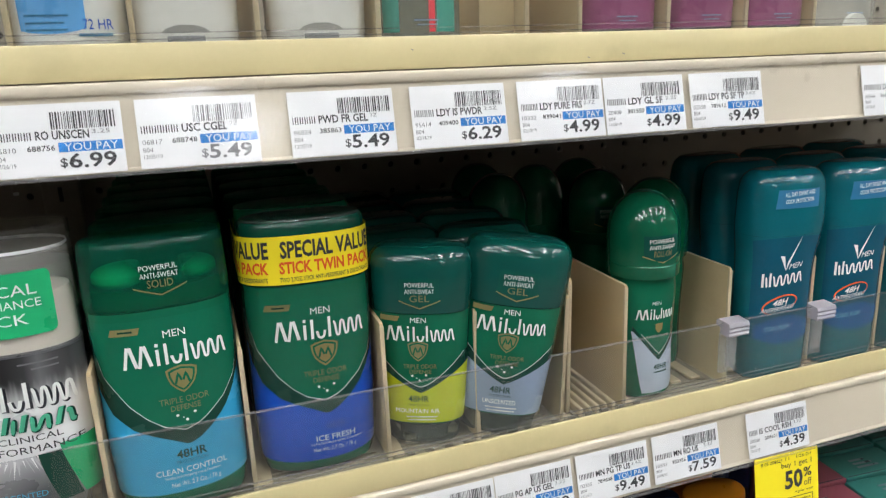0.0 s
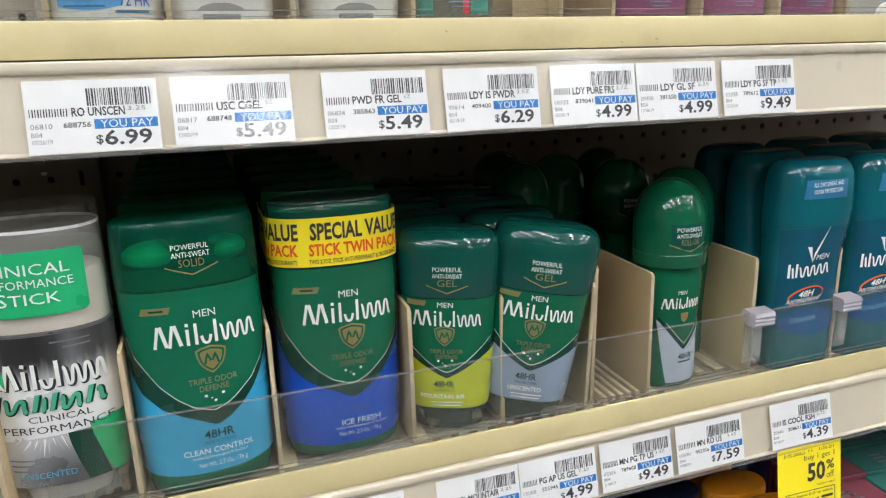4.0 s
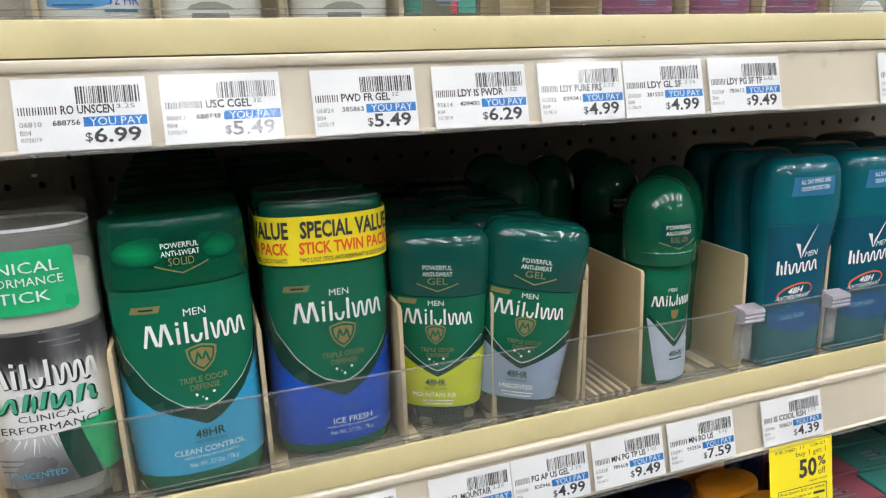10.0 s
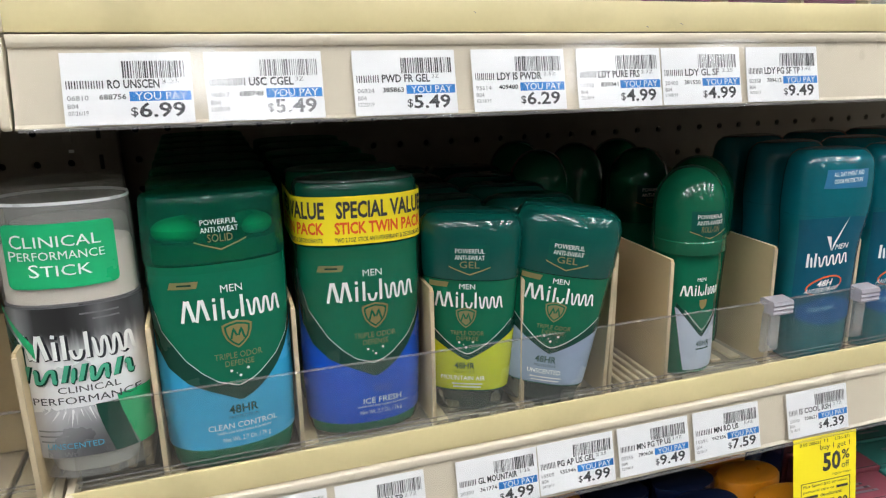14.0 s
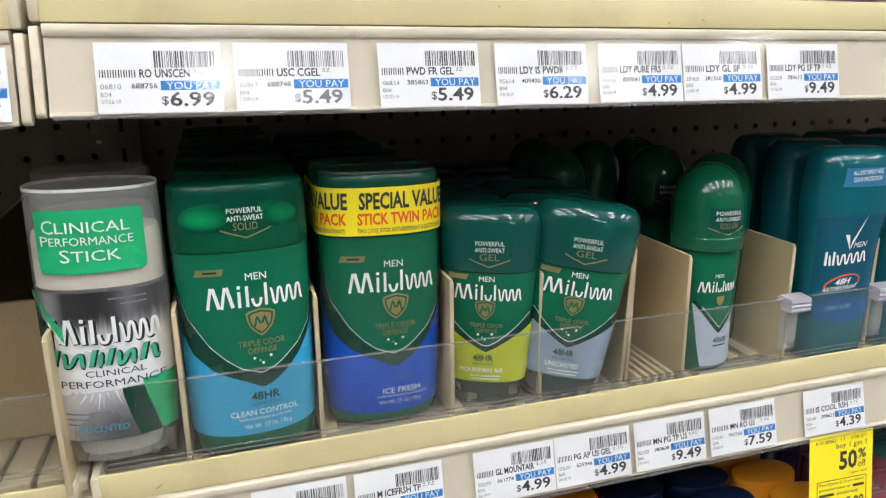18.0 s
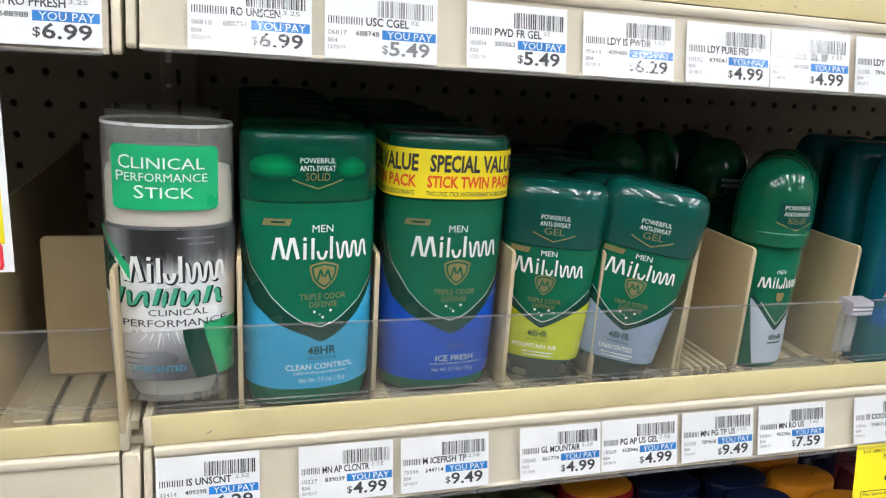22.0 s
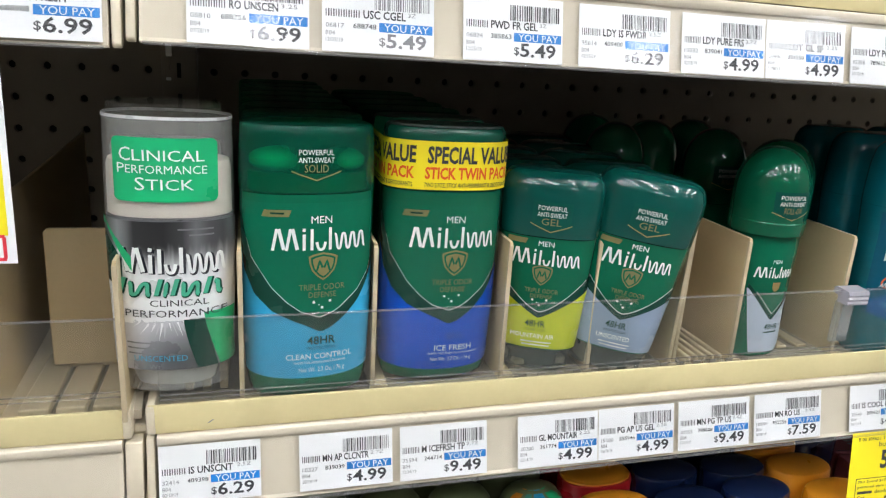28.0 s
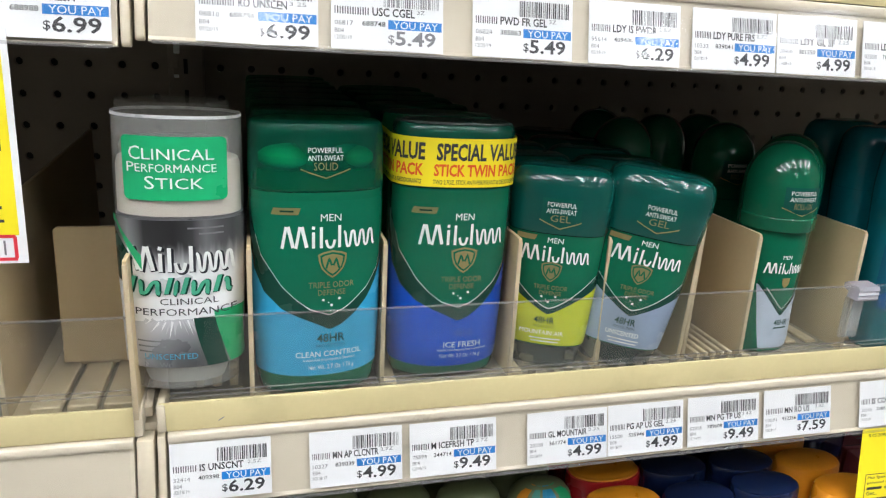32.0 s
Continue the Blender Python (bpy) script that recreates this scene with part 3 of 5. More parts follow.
for x, y in ((-70, -3290), (2080, -3250), (2890, -2880), (310, -3930)):
    m = at(x, y, 1520)
    if troffer is None:
        troffer = thing("ceiling_panel_lamp", m, "white ceiling lamp with a glowing flat diffuser", "lamp", "panel lamps further out")
        part("frame", box(-140, 140, -280, 280, 0, 40, 6), STEEL, troffer)
        part("diffuser", box(-110, 110, -250, 250, -4, -1), PANEL, troffer, "glowing white diffuser", smooth=0)
    else:
        copy_thing(troffer, m)


# ---- shelving ----
def pegboard(name, x0, x1, z0, z1, y, label):
    """A board with round holes on a one-inch grid, and a near-black sheet behind as the holes' shade."""
    pitch, r = 25.9, 3.3
    bm = bmesh.new()
    nx, nz = int(round((x1 - x0) / pitch)), int(round((z1 - z0) / pitch))
    for i in range(nx):
        for j in range(nz):
            cx, cz = x0 + (i + 0.5) * pitch, z0 + (j + 0.5) * pitch
            outer, inner, deep = [], [], []
            for k in range(8):
                a = math.pi / 8 + k * math.pi / 4
                c, s = math.cos(a), math.sin(a)
                q = pitch / 2 / max(abs(c), abs(s))
                outer.append(bm.verts.new((cx + c * q, y, cz + s * q)))
                inner.append(bm.verts.new((cx + c * r, y, cz + s * r)))
                deep.append(bm.verts.new((cx + c * r, y + 5, cz + s * r)))
            for k in range(8):
                n = (k + 1) % 8
                bm.faces.new((outer[k], outer[n], inner[n], inner[k]))
                bm.faces.new((inner[k], inner[n], deep[n], deep[k]))
            for k in (0, 2, 4, 6):
                a, b = outer[k], outer[(k + 1) % 8]
                corner = bm.verts.new((cx + math.copysign(pitch / 2, (a.co.x + b.co.x) / 2 - cx), y, cz + math.copysign(pitch / 2, (a.co.z + b.co.z) / 2 - cz)))
                bm.faces.new((a, corner, b))
    bmesh.ops.recalc_face_normals(bm, faces=bm.faces[:])
    board = thing(name, at(0, 0, 0), label, "pegboard", "", "structure")
    part("panel", bm, PEG, board, smooth=0)
    part("shade_backing", box(x0, x1, y + 6, y + 12, z0, z1), HOLLOW_SHADE, board, smooth=0)
    return board


# the grid passes through a hole at x -280.4, z -43.7
HX, HZ = -280.4 - 12.95, -43.7 - 12.95
pegboard("pegboard", HX - 25.9 * 6, HX + 25.9 * 4.0, HZ - 25.9 * 14, HZ + 25.9 * 8, 337, "dark brown pegboard back panel with round holes")
pegboard("pegboard", -149.7 - 12.95, -149.7 - 12.95 + 25.9 * 37, HZ - 25.9 * 14, HZ + 25.9 * 8, 337, "dark brown pegboard back panel with round holes")
post = thing("upright_post", at(-177, 330, 0), "dark slotted steel upright between the shelf bays", "upright")
part("column", box(-14, 14, -6, 10, -700, 420, 1.5), PEG, post)
# slots are near-black plates; their depth is put into the colour
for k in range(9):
    part("slot", box(-1.6, 1.6, -6.6, -5.8, -150 + k * 25.4, -138 + k * 25.4), HOLLOW_SHADE, post)

ROW = -221.3


def shelf(name, m, x0, x1, label, left_end, right_end, reach=1.6):
    """One shelf of a bay: deck, cream front lip, sloping price channel with a clear cover, and end flanges."""
    s = thing(name, m, label, "shelf", "shelves of the bays")
    part("deck", box(x0, x1, 9, 334, 27, 32.3, 0.8), DECK_SHADED, s)
    lip = profile([(6, 24.4), (6, 38.6), (6.6, 39.5), (7.6, 39.6), (8.6, 39.2), (8.6, 24.4)], x0, x1)
    part("front_lip", lip, CREAM, s, "cream enamelled front lip")
    t = math.tan(radians(13))
    back = profile([(7.4, 23.7), (4.2, 23.6), (3.5, 23.1), (3.2, 22.2), (3.3, 19.6), (3.7, 18.8), (t * 17 + 1, 18.2), (t * 16 + 1, 17.0), (-t * 12.5 + 1, -12.0), (-t * 13 - 0.2, -13.2), (-t * 13 - 0.2, -13.9), (-t * 13 + 3.4, -14.4), (9, 20), (9, 23.7)], x0 + 3.5, x1 - 3.5)
    part("price_channel", back, CHANNEL, s, "pale beige plastic price channel", smooth=25)
    film = sheet(lambda u, v: (x0 + 5 + (x1 - x0 - 10) * u, t * (-13.2 + 33.6 * v) - 2.1, -13.2 + 33.6 * v), 60, 1)
    part("clear_cover", film, FILM, s, "clear cover strip of the price channel", smooth=0)
    part("clear_lip", box(x0 + 5, x1 - 5, -t * 15 - 2.2, -t * 15 - 1.0, -14.9, -13.4, 0.3), ACRYLIC_EDGE, s, "clear lower edge of the cover strip", smooth=0)
    part("under_rail", box(x0 + 2, x1 - 2, 9.2, 22, 8, 26.8, 1), DECK_SHADED, s)
    # slots are brown blocks; the dark of the openings is put into the colour
    if x1 > 0:
        part("slot_row", joined(bmesh.new(), *[box(24 + 11.2 * k, 28.6 + 11.2 * k, 11.0, 11.8, 33, 39.9) for k in range(14)]), PEG, s, smooth=0)
    for on, x, sgn in ((left_end, x0, 1), (right_end, x1, -1)):
        if on:
            a, b = sorted((x - sgn * 1.2, x + sgn * 3.0))
            part("end_flange", box(a, b, 5.0, 30, 24.2, 39.4, 1.2), POST, s)
            a, b = sorted((x - sgn * reach, x + sgn * 2.2))
            cap = profile([(4.0, 22.6), (-3.6, -12.4), (-2.6, -14.2), (1.4, -14.4), (16, 4), (16, 22.6)], a, b)
            bmesh.ops.bevel(cap, geom=cap.edges[:], offset=0.8, segments=2, profile=0.5, affect="EDGES")
            part("end_cap", cap, POST, s)
    return s


def fence(m, x0, x1, label, rails=None):
    f = thing("shelf_fence", m, label, "shelf fence", "clear fences along the shelf fronts")
    part("panel", box(x0, x1, 8.8, 10.4, 34, 80.6), ACRYLIC, f, smooth=0)
    part("top_edge", box(x0, x1, 8.7, 10.5, 80.7, 81.5, 0.2), ACRYLIC_EDGE, f, smooth=0)
    part("foot_rail", box(x0, x1, 8.6, 9.4, 40.6, 41.1), ACRYLIC_EDGE, f, "", rails, smooth=0)
    part("foot_rail", box(x0, x1, 8.6, 9.4, 43.2, 43.7), ACRYLIC_EDGE, f, "", rails, smooth=0)
    return f


def on_lower(x, y, z, *turn):
    return at(x, y, z + ROW, *turn)


def drop(x):
    """How far the middle shelf hangs below its level; it is lower towards the neighbouring bay."""
    return 1.7 - 0.0093 * x


MIDDLE = at(0, 0, ROW - drop(0), 0, -0.533, 0)


XL, XR = -167.5, 770.0
top_shelf = shelf("shelf", on_upper(0, 0, 0), XL, XR, "upper shelf of the bay with cream lip and price channel", True, True)
middle = shelf("shelf", MIDDLE, XL - 3.5, XR, "middle shelf of the bay with cream lip and price channel", True, True)
shelf("shelf", on_lower(0, 0, ROW - 20), XL, XR, "low shelf of the bay holding caps and cartons", True, True)
shelf("shelf", at(0, 0, -1.2), -900, -172.5, "upper shelf of the neighbouring bay", True, True)
shelf("shelf", on_lower(0, 0, -4.5), -900, -180.2, "middle shelf of the neighbouring bay with an empty slot", True, True, 5.8)
part("scuff_mark", prism([(-143.5, 28.2), (-142.6, 28.3), (-140.6, 29.6), (-140.2, 30.2), (-141.0, 30.0), (-142.8, 29.0)], 5.93, 5.99), FADED, middle, "dark scuff on the cream lip", smooth=0)
for x, z, k in ((36.0, 33.6, 1.0), (131.5, 27.0, 1.2), (152.0, 28.4, 1.6)):
    part("scuff_mark", prism([(x, z), (x + 0.6 * k, z + 0.2), (x + 1.5 * k, z - 0.5), (x + 1.2 * k, z - 0.7), (x + 0.5 * k, z - 0.2)], 5.93, 5.99), FADED, top_shelf, "dark scuff on the cream lip", smooth=0)
fence(at(0, 0, ROW - 0.3, 0, -0.2, 0), -166, 768, "clear acrylic fence along the middle shelf front", moved(0, 0, -1.2, 0, -0.333, 0))
fence(on_upper(0, 0, 0), -166, 768, "clear acrylic fence along the upper shelf front")
fence(on_lower(0, 0, 0.5), -898, -180.5, "clear acrylic fence along the neighbouring shelf front")


# ---- dividers, trays ----
DECK_Z = 32.3


def divider(m, height=81.0, depth=300.0, label="thin tan plastic shelf divider standing on edge", foot=True, sink=0.0):
    d = thing("shelf_divider", m, label, "divider", "dividers between the facings")
    r = 1.8
    outline = [(0, -sink), (0, height - r), (0.5, height - 0.5), (r, height), (depth, height), (depth, -sink)]
    part("blade", profile(outline, -0.9, 0.9), DIVIDER, d, smooth=20)
    part("front_edge", box(-1.25, 1.25, -0.4, 1.4, -sink, height - r, 0.4), TRAY, d)
    part("foot", box(-1.0, 9, 2, depth, -sink, 1.6 - sink, 0.4), TRAY, d) if foot else None
    return d


for x, y, z, turn in ((-181.0, 1.5, -1, 0), (-126.6, 10.5, 2, 0), (-58.2, 20, 0, 0), (16.0, 20, 0, 0), (70.0, 20, 0, 0), (124.0, 20, -1, 3.0), (131.8, 26, 7, 1.0), (167.2, 19, 0, 0), (244.3, 20, 0, 0), (311.6, 20, 0, 0), (372.0, 20, 0, 0), (432.0, 20, 0, 0)):
    divider(on_lower(x, y, DECK_Z + z, 0, turn, 0), foot=x > -180, sink=max(0.0, drop(x) + z) if x > -180 else 0.0)
divider(on_lower(-240, 11, DECK_Z - 4, 0, 0, 2), 100, 290)


def tray(m, width, label, depth=290.0, n=0, share=0.48, tall=2.2):
    """A ribbed tray floor for one facing."""
    t = thing("shelf_tray", m, label, "tray", "ribbed trays under the facings")
    # dark floor between tan ribs: the gaps' shade lies in its colour
    part("floor_plate", box(-width / 2, width / 2, 0, depth, 0, 1.2), DECK_SHADED, t, smooth=0)
    n = n or max(3, int(width / 14))
    half = width / n * share / 2
    for k in range(n):
        x = -width / 2 + (k + 0.5) * width / n
        part("rib", box(x - half, x + half, 1, depth, 1.2, 1.2 + tall, 0.6, seg=1), TRAY, t, smooth=0)
    return t


for x0, x1 in ((-236, -184), (-165, -129), (-124, -60.5), (-56, 13.5), (18.5, 67.5), (72.5, 122), (126.5, 164.5), (170, 242), (247, 308), (314, 369), (374.5, 429)):
    wide, open_slot = x0 < -180, x0 == 126.5
    low = max(0.0, drop((x0 + x1) / 2))
    high = low + {-165: 9.0, 18.5: 1.5, 72.5: 2.5}.get(x0, 0.0)
    tray(on_lower((x0 + x1) / 2 + 2, 16 if wide or open_slot else 31, DECK_Z + (-4.3 if wide else 0.1 - low)), x1 - x0 - (2 if wide else 10), "tan plastic tray with long ribs on the shelf", 280, 3 if wide else 5 if open_slot else 0, 0.83 if wide else 0.5, 6.0 if open_slot else 4.0 if wide else 2.2 + high)

pusher = thing("pusher_paddle", on_lower(-206.5, 64, DECK_Z - 0.6), "tan plastic pusher plate standing in the empty slot", "pusher")
part("plate", prism([(-19.5, 3), (-18.5, 78), (-16.5, 80), (18, 80), (20, 78), (24, 3)], 0, 2.2, 0.5), DIVIDER, pusher)
part("foot", box(-12, 14, 2, 60, 0.2, 6, 1), TRAY, pusher)


def clip(m):
    c = thing("fence_clip", m, "clear plastic clip with a milky ridged head, hooked over the fence", "clip", "clips on the fence")
    part("head", profile([(-3.0, -7), (-3.6, -5.8), (-2.9, -4.6), (-3.8, -3.2), (-2.9, -2.0), (-3.8, -0.6), (-2.6, 1.6), (7, 2.4), (9, 1.2), (9, -2), (5, -3), (5, -7)], -7.6, 7.6), CLIP_HEAD, c, smooth=20)
    part("stem", box(-3.6, 3.8, 2.6, 4.4, -30, -4, 0.8), CLIP, c)
    part("socket", box(-6.4, 6.6, 4.8, 8, -35, -7, 1.0), CLIP, c)
    return c


for x in (240, 309.5):
    clip(on_lower(x, 7.6, 80.6))

hook = thing("shelf_hook", at(-166, 122, -24.5), "small white steel hook under the upper shelf", "hook")
part("tongue", box(-0.6, 2.6, -1.0, 1.0, 1.6, 9.6, 0.5), STEEL, hook)
part("catch", box(-3.4, 1.0, 1.4, 4.0, -6.4, 9.4, 0.6), PEG, hook)
part("tip", box(-1.0, 1.8, -0.6, 1.0, -12.0, -10.2, 0.4), STEEL, hook)
part("wire", box(-1.8, -1.0, 0.2, 1.0, -12.4, -6.0, 0.2), PEG, hook)

# added plate: stops light leaking through the gap onto the pegboard
cover = thing("gap_closer", on_upper(-170.0, 0, 0), "added beige plate blocking light in the gap between two upper shelves", "bracket")
part("plate", box(-3.4, 3.4, 24, 334, 4, 32, 0.8), POST, cover)
bracket = thing("gap_closer", on_lower(-176.4, 0, 0), "beige shelf bracket showing in the gap between two bays", "bracket")
# plate is carried down past the bracket to hide a pegboard hole
part("plate", box(-2.6, 2.8, 26, 330, -70, 30, 0.8), POST, bracket)
part("tab", profile([(14, 26), (14, 31), (26, 34), (30, 34), (30, 26)], -4.4, 1.0), POST, bracket)
part("tab", profile([(15, 16), (12, 20), (13, 23), (30, 23), (30, 16)], -3.4, 3.2), POST, bracket)

# ---- bottles and sticks ----
def stick_form():
    return Form([(0, 27.5, 15.5), (1.5, 30, 17), (5, 31, 18), (12, 32, 18.6), (40, 33, 19), (106, 33.2, 19.2), (108, 33.2, 19.2), (109, 33.8, 19.6), (120, 33.6, 19.4), (136.5, 33.0, 19.0), (139.2, 32.6, 18.6), (140.6, 31.6, 17.6), (141, 30.2, 16.2)], p=2.5)


def antisweat(ob, f, cx, z, kind, panel=True):
    """The words on a cap over a gold line like an open chevron."""
    if panel:
        part("print_panel", f.wrap(polygon([(z - 9.2, cx - 0.6, cx + 0.6), (z - 6.6, cx - 8.0, cx + 8.0), (z - 5.2, cx - 11.4, cx + 11.4), (z + 7.4, cx - 11.4, cx + 11.4)], rows=14), 0.15), PANELGREEN, ob, "dark green print panel")
    part("lettering", f.wrap(joined(letters("POWERFUL", cx - 8.4, cx + 8.4, z + 2.7, z + 5.3), letters("ANTI-SWEAT", cx - 8.6, cx + 8.6, z - 1.0, z + 1.6))), WHITE, ob, "white lettering")
    part("kind_lettering", f.wrap(letters(kind, cx - 5.8, cx + 5.8, z - 5.6, z - 1.8)), GOLDDIM, ob, "dull gold lettering")
    line = bmesh.new()
    pts = [(-12, -5.0), (-8, -6.6), (0, -9.4), (8, -6.6), (12, -5.0)]
    for (ax, az), (bx, bz) in zip(pts, pts[1:]):
        line.faces.new([line.verts.new(q) for q in ((cx + ax, 0, z + az - 0.35), (cx + bx, 0, z + bz - 0.35), (cx + bx, 0, z + bz + 0.35), (cx + ax, 0, z + az + 0.35))])
    part("chevron", f.wrap(line), GOLD, ob, "gold chevron line")


def shield_badge(ob, f, cx, cz, k=1.0, mat=None):
    outer = [(-8.2, 0, 0), (-6.5, -2.6, 2.6), (-3, -5.8, 5.8), (1, -7.2, 7.2), (5, -7.6, 7.6), (6.2, -4.5, 4.5), (7.0, 0, 0)]
    inner = [(z * 0.86, a * 0.86, b * 0.86) for z, a, b in outer]
    mat = mat or GOLD
    badge = part("badge", f.wrap(polygon([(cz + z * k, cx + a * k, cx + b * k) for z, a, b in outer], rows=14), 0.45), mat, ob, "gold shield badge")
    part("badge_field", f.wrap(polygon([(cz + z * k, cx + a * k, cx + b * k) for z, a, b in inner], rows=14), 0.60), GREENLABEL, ob)
    core = [(z * 0.72, a * 0.72, b * 0.72) for z, a, b in outer]
    part("badge_core", f.wrap(polygon([(cz + z * k, cx + a * k, cx + b * k) for z, a, b in core], rows=14), 0.72), mat, ob)
    part("badge_bar", f.wrap(ribbon([(cx - 3.4 * k, cz - 2.8 * k), (cx - 1.9 * k, cz + 2.8 * k), (cx - 0.4 * k, cz - 1.2 * k)], 1.1 * k, ribbon([(cx + 0.4 * k, cz - 1.2 * k), (cx + 1.9 * k, cz + 2.8 * k), (cx + 3.4 * k, cz - 2.8 * k)], 1.1 * k)), 0.85), GREENLABEL, ob)
    return badge


def dots(f, cx, cz):
    bm = bmesh.new()
    for dx, dz in ((-4.2, 1.6), (4.0, 2.0), (0, -1.4), (-1.6, 0.1)):
        r = 0.75 if dz != 0.1 else 0.35
        vs = [bm.verts.new((cx + dx + r * math.cos(k * math.pi / 4), 0, cz + dz + r * math.sin(k * math.pi / 4))) for k in range(8)]
        bm.faces.new(vs[::-1])
    for fc in bm.faces:
        if fc.normal.y > 0:
            fc.normal_flip()
    return f.wrap(bm, 0.5)


def curve_line(f, low, z_shift, width, s0, s1, off, n=48):
    """A thin line that follows the shield's edge."""
    def fn(u, v):
        s = s0 + (s1 - s0) * u
        a = math.copysign(math.asin(min(1.0, abs(s) ** (f.p / 2))), s)
        return f.at(a, low(s) + z_shift + width * (v - 0.5), off)
    return sheet(fn, n, 1)


def solid_stick(m, scent, colour, front_row=True, twin=False):
    """A tall green stick with a shield print over a coloured lower label; twin: two wrapped together behind a yellow band."""
    label = f"tall green deodorant stick with {scent} lower label"
    if twin:
        label = "pair of green deodorant sticks in clear wrap with a yellow band"
    if not front_row:
        label = "tall green deodorant stick in a rear row"
    ob = thing("deodorant_stick", m, label, "deodorant", "green deodorant sticks")
    f = stick_form()
    part("base", f.solid(0, 13, top=False), GREEN, ob)
    body = part("body", f.solid(13, 108), GREEN, ob)
    if twin or not front_row:
        cap = part("cap", f.solid(108.4, 141), CAPCLEAR if not twin else CAPGREEN, ob)
        if not twin:
            part("collar", Form([(108.6, 30.6, 17), (117.8, 30.2, 16.6)], p=2.5).solid(n=32), GREENDARK, ob)
    else:
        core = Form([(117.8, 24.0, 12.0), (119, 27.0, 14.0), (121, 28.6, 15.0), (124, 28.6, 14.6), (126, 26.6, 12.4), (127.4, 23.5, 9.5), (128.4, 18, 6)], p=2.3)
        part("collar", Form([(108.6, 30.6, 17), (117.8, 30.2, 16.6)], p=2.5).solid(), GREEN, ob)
        # each half of the dome holds one patch of painted glow
        for near, stuff in ((True, CAP_GLOW), (False, CAP_GLOW_FAR)):
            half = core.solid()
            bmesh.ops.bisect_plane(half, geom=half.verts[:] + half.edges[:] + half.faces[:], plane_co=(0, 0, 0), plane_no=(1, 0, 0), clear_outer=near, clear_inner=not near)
            part("glow_dome", half, stuff, ob, "pale solid with a painted glow behind the tinted cap")
        cap = part("cap", f.solid(108.4, 141, bottom=False, step=6), CAPCLEAR, ob, "tinted green see-through cap")
    if not front_row:
        return ob
    cx, dz = 4.2, -2.4 if twin else 0.0
    out_s, out_z = (-1.0, -0.97, -0.85, -0.61, -0.36, -0.1, 0.115, 0.3, 0.51, 0.70, 0.84, 0.95, 1.0), (80, 68, 57, 48.5, 44, 40, 36.2, 39, 44.5, 51.5, 59.5, 69, 80)
    in_s, in_z = (-1.0, -0.96, -0.88, -0.61, -0.4, -0.19, 0.1, 0.3, 0.42, 0.69, 0.88, 0.96, 1.0), (99, 89, 76, 61, 53.5, 48, 44.6, 47, 49.6, 57.5, 67, 79, 97)
    outer = lambda s: dz + float(np.interp(s, out_s, out_z))  # noqa: E731
    inner = lambda s: dz + float(np.interp(s, in_s, in_z)) - 0.6  # noqa: E731
    top = lambda s: 104.0 + dz  # noqa: E731
    foot = 10.8 if not twin else 6.6
    part("lower_label", f.patch(-88, 88, lambda s: foot + 2.5 * s * s, outer, 64, 20, 0.12), colour, body, f"{scent} label")
    part("shield_border", f.patch(-88, 88, outer, lambda s: min(inner(s), 104 + dz), 64, 4, 0.2), GREENDARK, body, "dark green shield border")
    part("shield_field", f.patch(-88, 88, lambda s: min(inner(s), 103 + dz), top, 64, 16, 0.14), GREENLABEL, body, "green shield field")
    part("shield_line", curve_line(f, inner, 0.5, 0.55, -0.94, 0.92, 0.32, 64), PALE, body, "fine silver line")
    part("men_lettering", f.wrap(letters("MEN", cx - 5.4, cx + 4.8, 93.8 + dz, 97.4 + dz)), WHITE, body)
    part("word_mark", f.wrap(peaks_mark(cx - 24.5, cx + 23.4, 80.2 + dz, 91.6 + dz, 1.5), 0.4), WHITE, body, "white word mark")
    part("new_flag", f.wrap(polygon([(97.2 + dz, -24.6, -12.0), (100.6 + dz, -23.4, -10.8)])), GOLDDIM, body, "gold flag")
    part("small_print", f.wrap(rects([(-20.6, -14.2, 98.5 + dz, 99.4 + dz)]), 0.5), GREENDARK, body)
    shield_badge(body, f, cx + 0.6, 72.2 + dz, 0.96)
    part("odor_lettering", f.wrap(joined(letters("TRIPLE ODOR", cx - 11.4, cx + 11.8, 59.2 + dz, 62.4 + dz), letters("DEFENSE", cx - 6.6, cx + 7.4, 55.2 + dz, 58.2 + dz))), GOLDDIM, body, "gold lettering")
    part("dot_row", dots(f, cx + 0.2, 51.2 + dz), WHITE, body)
    if not twin:
        antisweat(cap, f, 1.2, 124.6, "SOLID", False)
        part("hours_lettering", f.wrap(letters("48HR", cx - 7.2, cx + 7.4, 29.4, 34.2, bold=0.02)), GREENDARK, body)
        part("protection_lettering", f.wrap(letters("PROTECTION", cx - 7.4, cx + 7.4, 26.6, 28.4)), GREENDARK, body)
        part("scent_lettering", f.wrap(letters("CLEAN CONTROL", cx - 18.0, cx + 16.4, 21.4, 24.6, bold=0.01)), PALEINK, body)
        part("kind_lettering", f.wrap(letters("Invisible Solid Antiperspirant & Deodorant", cx - 14, cx + 13, 18.4, 20.6)), PALEINK, body)
        part("weight_lettering", f.wrap(letters("Net Wt. 2.7 Oz. / 76 g", cx - 11.4, cx + 12.4, 13.4, 16.8)), PALEINK, body)
    else:
        part("hours_lettering", f.wrap(letters("48HR", cx - 2.0, cx + 9.0, 24.6, 28.6, bold=0.02)), DEEPBLUE, body)
        part("scent_lettering", f.wrap(letters("ICE FRESH", cx - 7.6, cx + 14.2, 18.0, 21.4, bold=0.01)), PALEINK, body)
